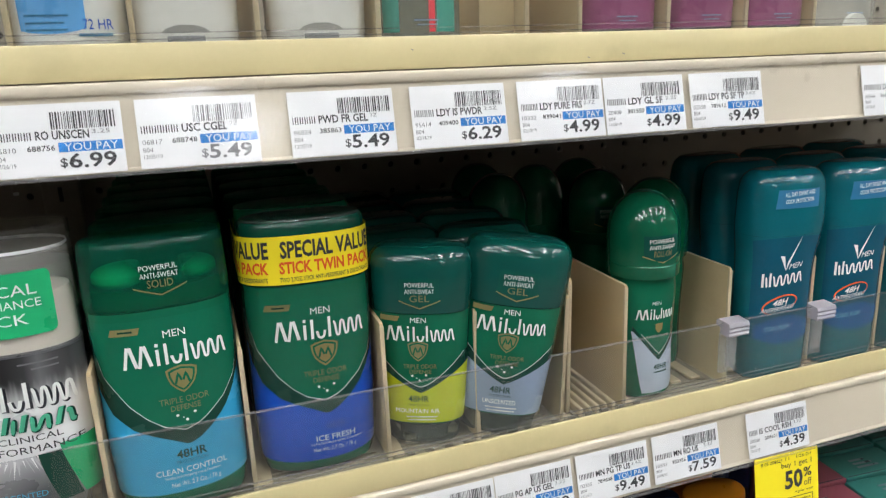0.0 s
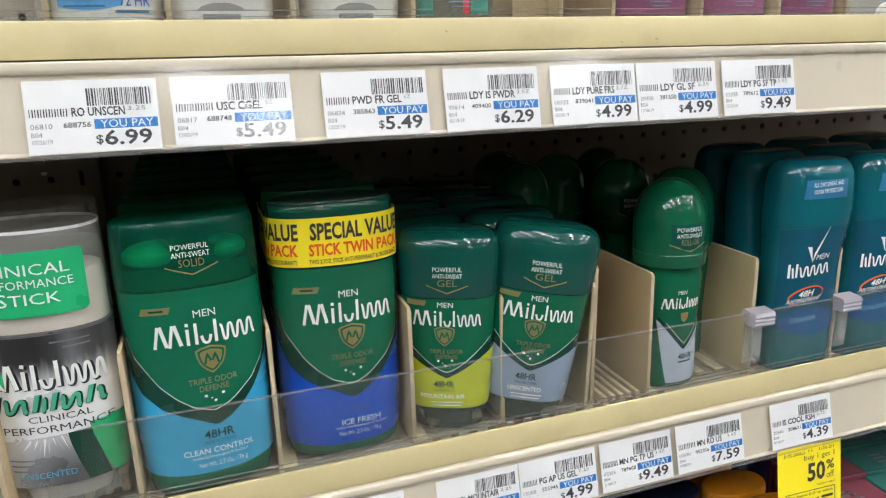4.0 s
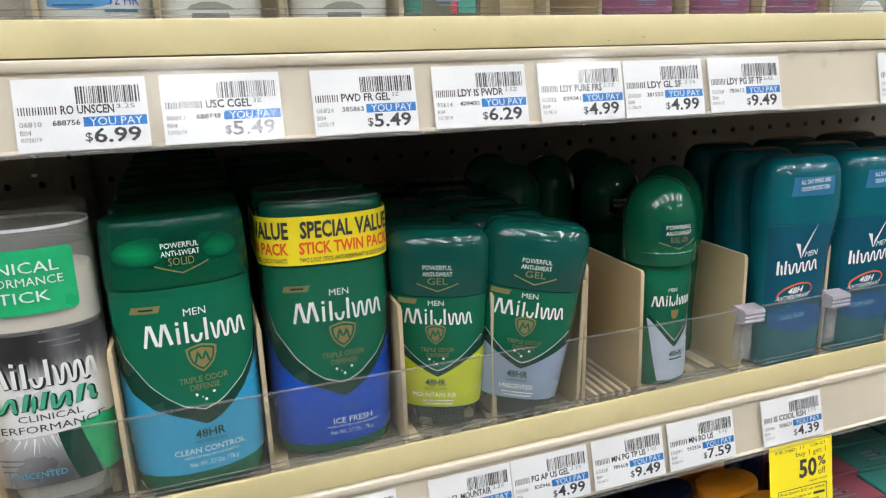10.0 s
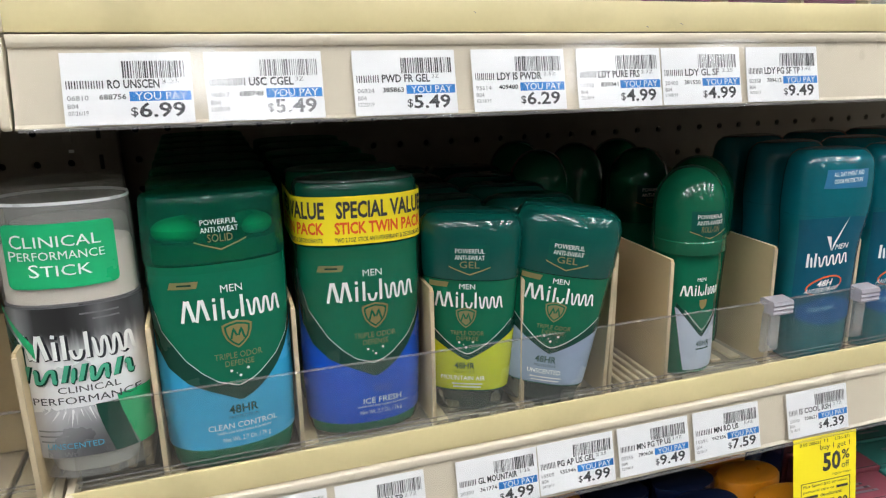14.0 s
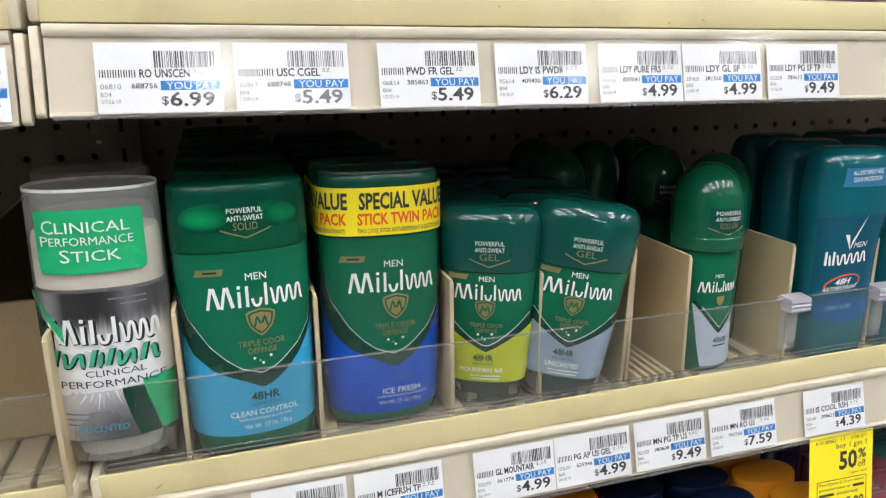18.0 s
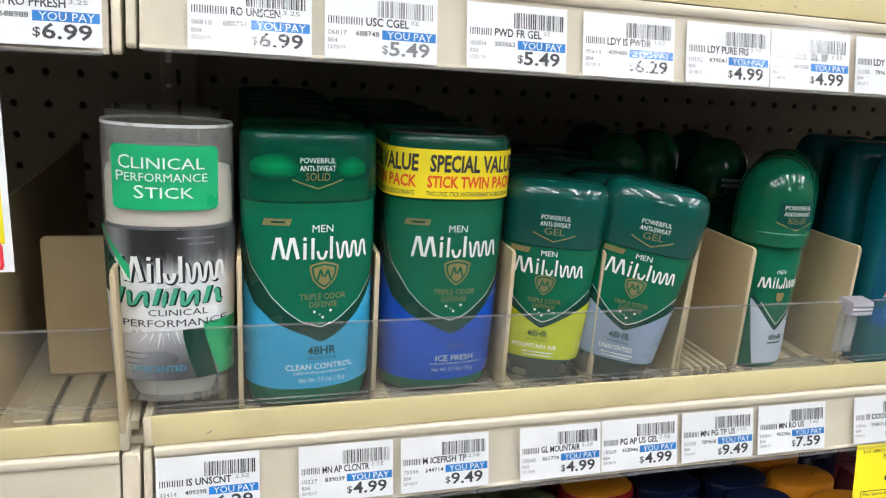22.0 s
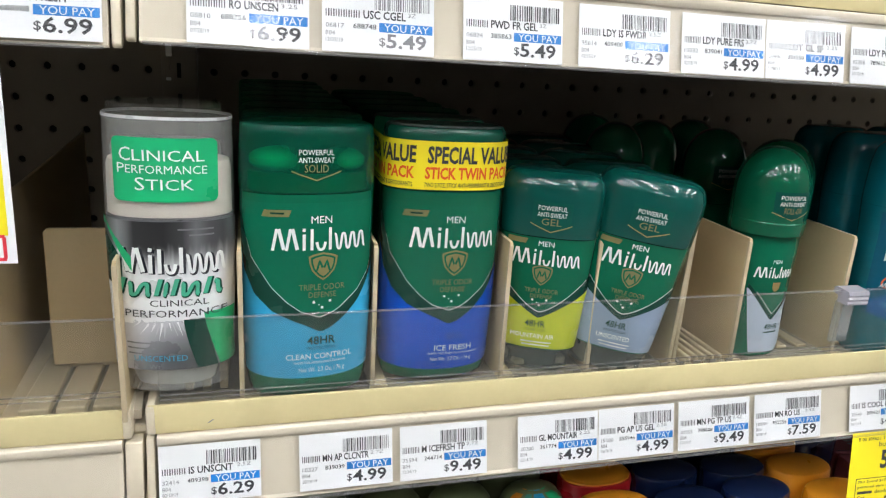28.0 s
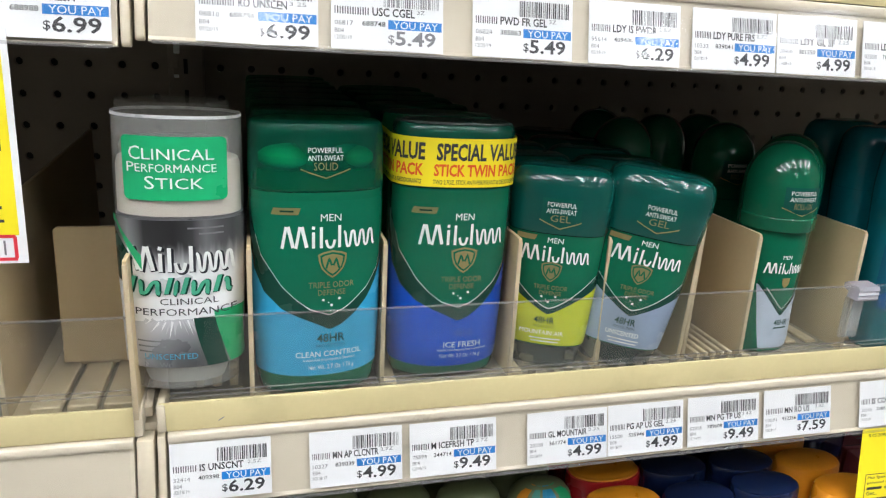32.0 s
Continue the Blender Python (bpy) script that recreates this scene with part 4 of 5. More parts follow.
        part("kind_lettering", f.wrap(letters("Invisible Solid Antiperspirant & Deodorant", cx - 11, cx + 18, 15.4, 17.4)), PALEINK, body)
        part("weight_lettering", f.wrap(letters("Net Wt. 2.7 Oz. / 76 g", cx - 9.4, cx + 14.4, 11.0, 14.2)), PALEINK, body)
    return ob


def gel_form():
    return Form([(0, 20.5, 12.5), (1.5, 22, 13.6), (10, 23.0, 14.6), (14, 25.0, 16.4), (16, 25.4, 16.8), (50, 27.8, 18.0), (81, 29.4, 18.8), (81.5, 30.0, 19.4), (83, 30.4, 19.7), (100, 31.2, 19.8), (108, 31.0, 19.0), (113, 29.4, 17.2), (116, 26.4, 14.4), (117.4, 21.8, 10.5)], p=2.5)


def gel_stick(m, scent, colour, front_row=True):
    label = f"green gel deodorant with rounded teal cap and {scent} label" if front_row else "green gel deodorant with rounded teal cap in a rear row"
    ob = thing("gel_deodorant", m, label, "deodorant", "green gel deodorants")
    f = gel_form()
    part("base", f.solid(0, 14, top=False), SMOKE if front_row else CAPGREEN, ob, "smoky clear base")
    if front_row:
        part("inner_screw", Form([(0.6, 15, 8.5), (8, 15.5, 9), (8.4, 18, 10.5), (12, 18.5, 11)]).solid(n=24), GREENDARK, ob)
    body = part("body", f.solid(14, 81), GREEN, ob)
    cap = part("cap", f.solid(81.5, 117.4), TEALCAP, ob, "rounded teal-green cap")
    if not front_row:
        return ob
    outer = lambda s: 33.5 + 17 * abs(s) ** 1.15  # noqa: E731
    inner = lambda s: 36.8 + 23 * abs(s) ** 1.45  # noqa: E731
    part("lower_label", f.patch(-86, 86, lambda s: 14.6, outer, 52, 16, 0.12), colour, body, f"{scent} label")
    part("shield_border", f.patch(-84, 84, outer, inner, 52, 4, 0.2), GREENDARK, body)
    part("shield_line", curve_line(f, inner, 0.6, 0.55, -0.9, 0.9, 0.32), PALE, body)
    part("men_lettering", f.wrap(letters("MEN", -5.2, 4.0, 76.2, 79.2)), WHITE, body)
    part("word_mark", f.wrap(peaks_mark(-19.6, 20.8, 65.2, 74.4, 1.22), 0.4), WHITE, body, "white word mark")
    part("new_flag", f.wrap(polygon([(77.0, -23.2, -12.6), (80.0, -23.0, -11.4)])), GOLDDIM, body)
    shield_badge(body, f, -1.0, 59.8, 0.80, GOLDDIM)
    part("odor_lettering", f.wrap(joined(letters("TRIPLE ODOR", -10.0, 9.8, 48.8, 51.4), letters("DEFENSE", -6.4, 6.6, 45.6, 48.0))), GOLDDIM, body)
    part("dot_row", dots(f, -0.6, 42.8), WHITE, body)
    antisweat(cap, f, 0.6, 94.2, "GEL")
    part("hours_lettering", f.wrap(letters("48HR", -7.6, 4.8, 27.8, 32.0, bold=0.02)), GREENDARK, body)
    part("protection_lettering", f.wrap(letters("PROTECTION", -7.6, 5.0, 25.2, 26.8)), GREENDARK, body)
    part("scent_lettering", f.wrap(letters("MOUNTAIN AIR" if colour is LIME else "UNSCENTED", -15.4 if colour is LIME else -11, 11 if colour is LIME else 8.6, 20.8, 23.6)), WHITE, body)
    part("small_print", f.wrap(rects([(-9, 9.5, 18.2, 18.9), (-8, 8.5, 16.3, 17.0)])), PALE, body)
    return ob


def roll_on(m, front_row=True, turn=0):
    label = "green roll-on deodorant with a big domed cap" if front_row else "green roll-on deodorant behind the first one"
    ob = thing("roll_on_deodorant", m, label, "deodorant", "green roll-on deodorants")
    f = Form([(0, 17.5, 15), (1.6, 19, 16.5), (8, 20, 17.2), (30, 19.4, 17), (50, 20.2, 17.6), (70, 21.2, 18.8), (78, 20.4, 18.2), (84, 18, 17)], p=2.15)
    body = part("body", f.solid(n=40), GREEN, ob)
    rows = [(80, 20.6, 20.6), (80.8, 22.2, 22.2), (88.6, 22.7, 22.7), (89.2, 22.3, 22.3), (98, 22.7, 22.7), (106, 22.5, 22.5)]
    rows += [(106 + 27.0 * math.sin(a), 22.4 * math.cos(a) ** 0.92 + 0.1, 22.4 * math.cos(a) ** 0.92 + 0.1) for a in [k * math.pi / 22 for k in range(1, 11)]]
    c = Form(rows, p=2.0)
    cap = part("cap", c.solid(n=56), DOMEGREEN, ob, "domed green cap with a band at its foot")
    if not front_row:
        if turn:
            antisweat(cap, c, -1.0, 101.0, "ROLL-ON")
        return ob
    edge = lambda s: 25.6 + 25 * abs(s - 0.12) ** 1.15  # noqa: E731
    def label_place(u, v):
        a = radians(-24 - 24 * v + (94 + 24 * v) * u)
        top = min(46, edge(spow(math.sin(a), 2 / f.p)))
        return f.at(a, 3.4 + (top - 3.4) * v, 0.12)
    part("lower_label", sheet(label_place, 40, 14), PALEBLUE, body, "pale blue-grey label")
    part("shield_border", f.patch(-46, 70, lambda s: min(46, edge(s)), lambda s: min(50, edge(s) + 3.0), 40, 3, 0.2), GREENDARK, body)
    part("shield_line", curve_line(f, edge, 4.4, 0.5, -0.5, 0.72, 0.3), PALE, body)
    part("seam_strip", f.patch(60, 78, lambda s: 42 + 30 * max(0.0, 0.98 - s), lambda s: 79, 6, 8, 0.3), NAVYCAP, body, "dark strip at the side of the label")
    part("men_lettering", f.wrap(letters("MEN", -4.4, 1.6, 63.2, 65.6)), WHITE, body)
    part("word_mark", f.wrap(peaks_mark(-13.6, 13.0, 53.8, 61.0, 0.9), 0.4), WHITE, body)
    part("badge", f.wrap(polygon([(44.6, 0.6, 1.6), (46.6, -1.2, 3.6), (50.8, -1.6, 4.0)]), 0.45), GOLD, body)
    part("hours_lettering", f.wrap(letters("48HR", -1.4, 9.2, 19.2, 23.0, bold=0.02)), GREENDARK, body)
    part("protection_lettering", f.wrap(rects([(-1.2, 9.0, 17.0, 17.9)])), GREENDARK, body)
    antisweat(cap, c, -1.0, 101.0, "ROLL-ON")
    return ob


def clinical_stick(m, front_row=True):
    label = "silver clinical deodorant stick with a frosted clear cap" if front_row else "clinical deodorant stick in a rear row"
    ob = thing("clinical_deodorant", m, label, "deodorant", "clinical deodorant sticks")
    f = Form([(9, 24.0, 15.2), (9.5, 25.0, 16), (10.5, 26, 17), (16, 26.8, 17.6), (22, 27.4, 18), (60, 28.6, 18.8), (97.6, 29.0, 19), (98, 29.2, 19.6), (101, 29.4, 19.9), (140, 28.8, 19.4), (144.6, 28.6, 19.2)], p=2.25)
    part("base", f.solid(9, 22, top=False), CLEARCAP, ob, "translucent grey base")
    part("inner_screw", Form([(9.8, 15, 9), (10.6, 18.5, 11), (18, 21, 13), (21.5, 25, 15.5)]).solid(n=32), CUP, ob, "pale cup inside the base")
    # the rear row's dimness is put into the colour: charcoal replaces silver
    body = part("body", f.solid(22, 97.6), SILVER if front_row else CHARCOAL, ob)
    cap = part("cap", f.solid(98, 144.6, bottom=False, top=False, step=4), CLEARCAP, ob, "frosted clear cap")
    lid = Form([(142.2, 28.0, 18.2), (143.4, 28.0, 18.2)], p=2.25)
    part("cap_top", lid.solid(), CLEARCAP, ob)
    if front_row:
        part("cap_rim", sheet(lambda u, v: f.at(2 * math.pi * u, 143.4 + 1.4 * v, 0.2 - 0.2 * v), 56, 1), PALE, ob)
    core = Form([(98.4, 28.2, 18.2), (121, 27.9, 18.0), (124, 27.0, 17.2), (124.4, 25, 15)], p=2.25)
    part("collar", core.solid(), IVORY, ob, "ivory stick inside the cap")
    if not front_row:
        return ob
    part("cap_label", f.wrap(polygon([(106.4, -21.0, 20.2), (106.9, -22.2, 21.4), (108.4, -23.0, 22.2), (133.6, -23.0, 22.2), (135.1, -22.2, 21.4), (135.6, -21.0, 20.2)], rows=40), 0.6), EMERALD, cap, "bright green cap label")
    part("cap_lettering", f.wrap(joined(letters("C", -19.9, -15.0, 125.0, 131.2), letters("LINICAL", -14.2, 16.6, 125.2, 130.2), letters("P", -21.0, -17.8, 119.4, 123.9), letters("ERFORMANCE", -17.4, 17.6, 119.5, 123.3), letters("S", -13.6, -9.4, 111.8, 117.8), letters("TICK", -8.8, 11.8, 112.0, 117.0)), 1.0), WHITE, cap, "white lettering")
    # body print: grey top with foil sheen painted in columns, white middle, charcoal foot with green sweep
    part("upper_band", f.patch(-84, 84, lambda s: 62, lambda s: 97, 40, 8, 0.8), FOIL_SHEEN, body)
    part("pale_band", f.patch(-84, 84, lambda s: 44 + 2 * s, lambda s: 64.0, 40, 6, 0.7), BRIGHT, body, "white band")
    part("left_dark_sweep", f.patch(-86, -44, lambda s: 66 - 9 * (s + 1), lambda s: 92 - 50 * (s + 1), 14, 10, 0.9), GREENDARK, body)
    part("left_green_sweep", f.patch(-86, -32, lambda s: 97 - 50 * abs(s + 0.95) ** 0.75 if s > -0.95 else 94, lambda s: 97.4 - 38 * abs(s + 0.95) ** 0.8 if s > -0.95 else 97.4, 18, 4, 1.1), EMERALD, body)
    part("foot_band", f.patch(-84, 84, lambda s: 22.2, lambda s: 48 - 2 * (s - 0.2) ** 2, 40, 10, 0.9), FOILFOOT, body)
    rng = random.Random(12)
    for k in range(26):
        u = (k + rng.uniform(-0.4, 0.4)) / 25
        root, a = (-17 + 27 * u, 47.0 + rng.uniform(-0.4, 1.2)), radians(-150 + 112 * u + rng.uniform(-9, 9))
        c, q, r1, w = math.cos(a), math.sin(a), rng.uniform(2.5, 8.5) * (1.5 if rng.random() < 0.2 else 1.0), rng.uniform(0.35, 0.95)
        ray = bmesh.new()
        ray.faces.new([ray.verts.new(v) for v in ((root[0] + w * q, 0, root[1] - w * c), (root[0] + r1 * c, 0, root[1] + r1 * q), (root[0] - w * q, 0, root[1] + w * c))])
        bmesh.ops.subdivide_edges(ray, edges=ray.edges[:], cuts=3, use_grid_fill=True)
        bmesh.ops.triangulate(ray, faces=ray.faces[:])
        part("streak", f.wrap(facing(ray), 1.0), BRIGHT if k % 3 == 0 else RAY, body, "pale ray of the printed burst")
    part("right_dark_sweep", sheet(lambda u, v: f.at(math.asin(min(1.0, ((5.0 + 6.0 * (1 - v) ** 1.4 + (9.4 + 1.4 * v) * u) / 28.0) ** 1.125)), 22.4 + 26.0 * v, 1.1), 10, 12), GREENDARK, body)
    part("right_green_sweep", sheet(lambda u, v: f.at(math.asin(min(1.0, ((13.8 + 7.4 * (1 - v) ** 1.3 + (13.4 - 6.4 * (1 - v)) * u) / 28.0) ** 1.125)), 22.6 + 29.0 * v, 1.3), 10, 12), EMERALD, body)
    part("word_mark_shadow", f.wrap(peaks_mark(-24.4, 26.2, 71.7, 84.2, 2.9), 1.0), CHARCOAL, body)
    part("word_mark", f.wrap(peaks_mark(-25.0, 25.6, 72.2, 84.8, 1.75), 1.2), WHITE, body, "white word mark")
    part("range_mark_edge", f.wrap(wave_mark(-21.6, 24.4, 61.0, 69.4, 2.7, 2.4, (0.0, 0.36, 0.52, 0.84)), 1.5), GREENDARK, body, "dark edge of the green mark")
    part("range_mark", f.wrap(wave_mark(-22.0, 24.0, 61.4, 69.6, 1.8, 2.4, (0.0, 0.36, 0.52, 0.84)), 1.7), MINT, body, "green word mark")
    part("clinical_lettering", f.wrap(joined(letters("CLINICAL", -9.6, 17.0, 55.8, 59.0), letters("PERFORMANCE", -21.0, 25.2, 50.2, 53.8)), 1.7), INK, body)
    part("small_print", f.wrap(rects([(-21, -7, 36.2, 37.0), (-20.8, -8, 33.4, 34.2), (-20.4, -10, 30.6, 31.4), (4, 20, 93.0, 93.8), (9, 20, 90.2, 91.0)]), 1.4), FADED, body)
    part("scent_lettering", f.wrap(letters("UNSCENTED", -18, 6.6, 27.0, 30.0), 1.4), CYANINK, body)
    part("weight_lettering", f.wrap(letters("Net Wt", -18.4, -6, 22.8, 25.4), 1.4), FADED, body)
    return ob


def reshaped(ob, wide, tall, lift):
    """The same thing in another size: wide and tall are factors, lift raises all but its foot."""
    for child in ob.children_recursive:
        for v in child.data.vertices:
            v.co = (v.co.x * wide, v.co.y * wide, v.co.z * tall + lift * MM * min(1.0, v.co.z / (20 * MM)))
    return ob


def sport_stick(m, front_row=True):
    label = "teal blue men's antiperspirant stick with a navy panel" if front_row else "teal blue antiperspirant stick in a rear row"
    ob = thing("antiperspirant_stick", m, label, "deodorant", "teal antiperspirant sticks")
    f = Form([(0, 22.3, 14), (1.5, 24.0, 16), (6, 24.8, 16.8), (40, 25.2, 17.2), (66, 25.2, 17.4), (76, 25.5, 17.6), (84, 26.4, 18.0), (92, 27.8, 18.4), (98, 28.8, 18.6), (106, 29.4, 18.6), (122, 29.0, 18.0), (131, 27.8, 16.6), (135, 26.2, 14.4), (138, 23.2, 11), (139, 18.4, 7.5)], p=2.7, cx=lambda z: 2.0 * min(1.0, max(0.0, (z - 66) / 38)) ** 1.5)
    part("base", f.solid(0, 6, top=False), SPORT, ob)
    body = part("body", f.solid(6, 97), SPORT, ob)
    cap = part("cap", f.solid(97.08, 139), SPORT, ob)
    if not front_row:
        return ob
    part("grip_groove", f.patch(50, 88, lambda s: 84 + 20 * max(0, s - 0.7), lambda s: 85.2 + 21 * max(0, s - 0.7), 10, 1, 0.3), STEELTAG, body)
    part("navy_panel", f.patch(-62, 62, lambda s: 24 + 3 * s * s, lambda s: 96.4 - 3 * abs(s) ** 3, 30, 16, 0.15), NAVY, body, "dark navy printed panel")
    part("cool_panel", f.patch(-50, 50, lambda s: 22 + 7 * s * s, lambda s: 42 - 10 * s * s, 24, 6, 0.25), RUSH, body)
    part("cap_tag", f.wrap(polygon([(115.2, -14.5, 16.8), (127.2, -12.6, 17.4)], rows=6), 0.3), STEELTAG, cap, "steel blue cap tag")
    part("cap_lettering", f.wrap(risen(joined(letters("ALL DAY SWEAT AND", -8.6, 13.4, 123.2, 126.0, bold=0.012), letters("ODOR PROTECTION", -8.2, 12.4, 118.8, 121.6, bold=0.012)), 0.05), 0.5), WHITE, cap, "white lettering")
    bm = bmesh.new()
    for tri in (((-8.4, 84.0), (-5.2, 83.6), (-3.6, 73.4)), ((-3.6, 73.4), (-2.8, 79.4), (6.4, 97.0))):
        bm.faces.new([bm.verts.new((x, 0, z)) for x, z in tri])
    bmesh.ops.subdivide_edges(bm, edges=bm.edges[:], cuts=3, use_grid_fill=True)
    bmesh.ops.triangulate(bm, faces=bm.faces[:])
    part("tick_mark", f.wrap(facing(bm), 0.45), WHITE, body, "white tick mark")
    part("men_lettering", f.wrap(risen(letters("MEN", -0.8, 8.4, 75.0, 78.6, slant=0.8), 0.1)), WHITE, body)
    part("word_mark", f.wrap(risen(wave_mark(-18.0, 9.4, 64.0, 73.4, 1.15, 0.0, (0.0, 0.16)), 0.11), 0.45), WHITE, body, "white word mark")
    ring = bmesh.new()
    for k in range(28):
        a0, a1 = [radians(-50 + 290 * (k + q) / 28) for q in (0, 1)]
        w = 0.3 + 0.9 * math.sin(math.pi * (k + 0.5) / 28)
        ring.faces.new([ring.verts.new((-5.0 + (11.5 + e) * math.cos(a), 0, 50 + (5.4 + e) * math.sin(a) + 0.25 * 11 * math.cos(a))) for a, e in ((a0, 0), (a0, w), (a1, w), (a1, 0))])
    part("ring", f.wrap(facing(ring), 0.4), ORANGEINK, body, "orange swoosh ring")
    part("hours_lettering", f.wrap(risen(joined(letters("48H", -10.4, -0.2, 49.6, 54.0, bold=0.02, slant=1.2), letters("ANTIPERSPIRANT", -17.6, 5.4, 45.8, 48.8, slant=1)), 0.12), 0.55), WHITE, body)
    part("scent_lettering", f.wrap(risen(letters("COOL RUSH", -14.6, 3.2, 32.2, 35.4, bold=0.01), 0.1), 0.45), ICEINK, body)
    return ob


DK = DECK_Z + 3.6   # tops of the tray ribs

clinical_stick(on_lower(-159.0, 27.4, DK - 3.8, 0, 0.6, 1))
for k, y in enumerate((76,)):
    clinical_stick(on_lower(-164.0 + k, y, DK - 3.0), False)

solid_stick(on_lower(-92.8, 30.0, DK - 2.6, 0, 0, 5), "sky blue", SKY)
for k in range(7):
    solid_stick(on_lower(-92.2 - 0.6 * k, 71.5 + 40 * k, DK - 2.6, 0, 0, 0), "plain", SKY, False)

# the twin packs: two sticks one behind the other in one wrap and band
def twin_pack(m, first=True):
    ob = solid_stick(m, "royal blue", ROYAL, first, True)
    f = stick_form()
    rear = f.solid(0, 141, n=40)
    bmesh.ops.translate(rear, verts=rear.verts, vec=(0, 38.6, 0))
    part("rear_stick", rear, GREEN, ob, "second green stick behind")
    if first:
        part("wrap", f.patch(-110, 110, lambda s: 2.0, lambda s: 108.0, 56, 24, 1.3), WRAP, ob, "clear shrink wrap")
        part("wrap_fold", sheet(lambda u, v: f.at(2 * math.pi * u, 141.0 + 0.9 * v, 1.0 - 0.5 * v), 72, 1), ACRYLIC_EDGE, ob, "folded upper edge of the clear wrap")
    n = 400
    ring = [f.at(math.pi * (k / n - 0.5), 122, 0.9) for k in range(n + 1)]
    run = np.concatenate([[0], np.cumsum([math.hypot(b[0] - a[0], b[1] - a[1]) for a, b in zip(ring, ring[1:])])])
    half = run[-1] / 2
    rx, ry = np.array([q[0] for q in ring]), np.array([q[1] for q in ring])

    def bent(s, z, off):
        """A place on the band, s along it from the middle of its front."""
        if abs(s) > half:
            return (math.copysign(34.4 + off, s), (abs(s) - half), z)
        x, y = np.interp(s + half, run, rx), np.interp(s + half, run, ry)
        k = off / math.hypot(x, y)
        return (x * (1 + k), y * (1 + k), z)

    def bend(bm, off):
        for v in bm.verts:
            v.co = bent(v.co.x, v.co.z, off)
        return bm

    reach = half + 38.6
    band = sheet(lambda u, v: bent(reach * (2 * u - 1), 109.2 + 25.2 * v, 0.0), 90, 4)
    band = part("band", band, YELLOW, ob, "yellow paper band")
    if first:
        for s0 in (-13.6, -69.5):
            part("value_lettering", bend(letters("SPECIAL VALUE", s0, s0 + 50, 122.9, 131.9, bold=0.03), 0.25), INK, band, "bold black lettering")
            part("twin_lettering", bend(letters("STICK TWIN PACK", s0 - 1, s0 + 49.5, 114.8, 121.2, bold=0.03), 0.25), ORANGEINK, band, "bold orange lettering")
            part("fine_lettering", bend(letters("TWO 2.7OZ. STICK ANTI-PERSPIRANT & DEODORANTS", s0 - 1.2, s0 + 48.6, 110.6, 113.0, bold=0.01), 0.25), INK, band)
    return ob


twin_pack(on_lower(-20.7, 40.6, DK - 3.4, 0, 0.6, 0))
for k in range(4):
    solid_stick(on_lower(-22.5 - 1.0 * k, 121 + 41 * k, DK - 3.4), "plain", ROYAL, False)

reshaped(gel_stick(on_lower(42.0, 38, DK - 2.1, 0, 1.6, -22), "lime", LIME), 0.95, 1.0, 0.0)
reshaped(gel_stick(on_lower(84.6, 30, DK - 1.1, 0, 8.4, -21), "grey blue", MIST), 0.98, 1.0, 0.0)
for k in range(4):
    gel_stick(on_lower(40.5 + 0.5 * k, 86 + 42 * k, DK - 3.6, 0, 0, 0), "lime", LIME, False)
    gel_stick(on_lower(93.5 + 0.8 * k, 72 + 42 * k, DK - 3.6, 0, 1.5, 0), "grey blue", MIST, False)

roll_on(on_lower(192.4, 40, DK - 3.0, 0, 0, 0))
for x, y in ((223.4, 73.5), (211, 128), (182, 172), (226, 184), (140, 150), (146, 205)):
    roll_on(on_lower(x, y, DK - 3.0), False, y == 128)

for k in range(3):
    x = 284.6 + 60 * k
    reshaped(sport_stick(on_lower(x, 28.6, DK - 3.4, 0, 0.5, -6)), 0.972, 0.976, 4.4)
    for j in range(2):
        reshaped(sport_stick(on_lower(x + 4 + 2 * j, 69 + 38.5 * j, DK - 3.4), False), 0.972, 0.976, 4.4)

# ---- price tags ----
def twin_bars(x0, x1, z0, z1):
    """Two thin upright bars, as a plain mark."""
    t = (x1 - x0) * 0.24
    return [(x0, x0 + t, z0, z1), (x1 - t * 1.3, x1, z0, z1)]


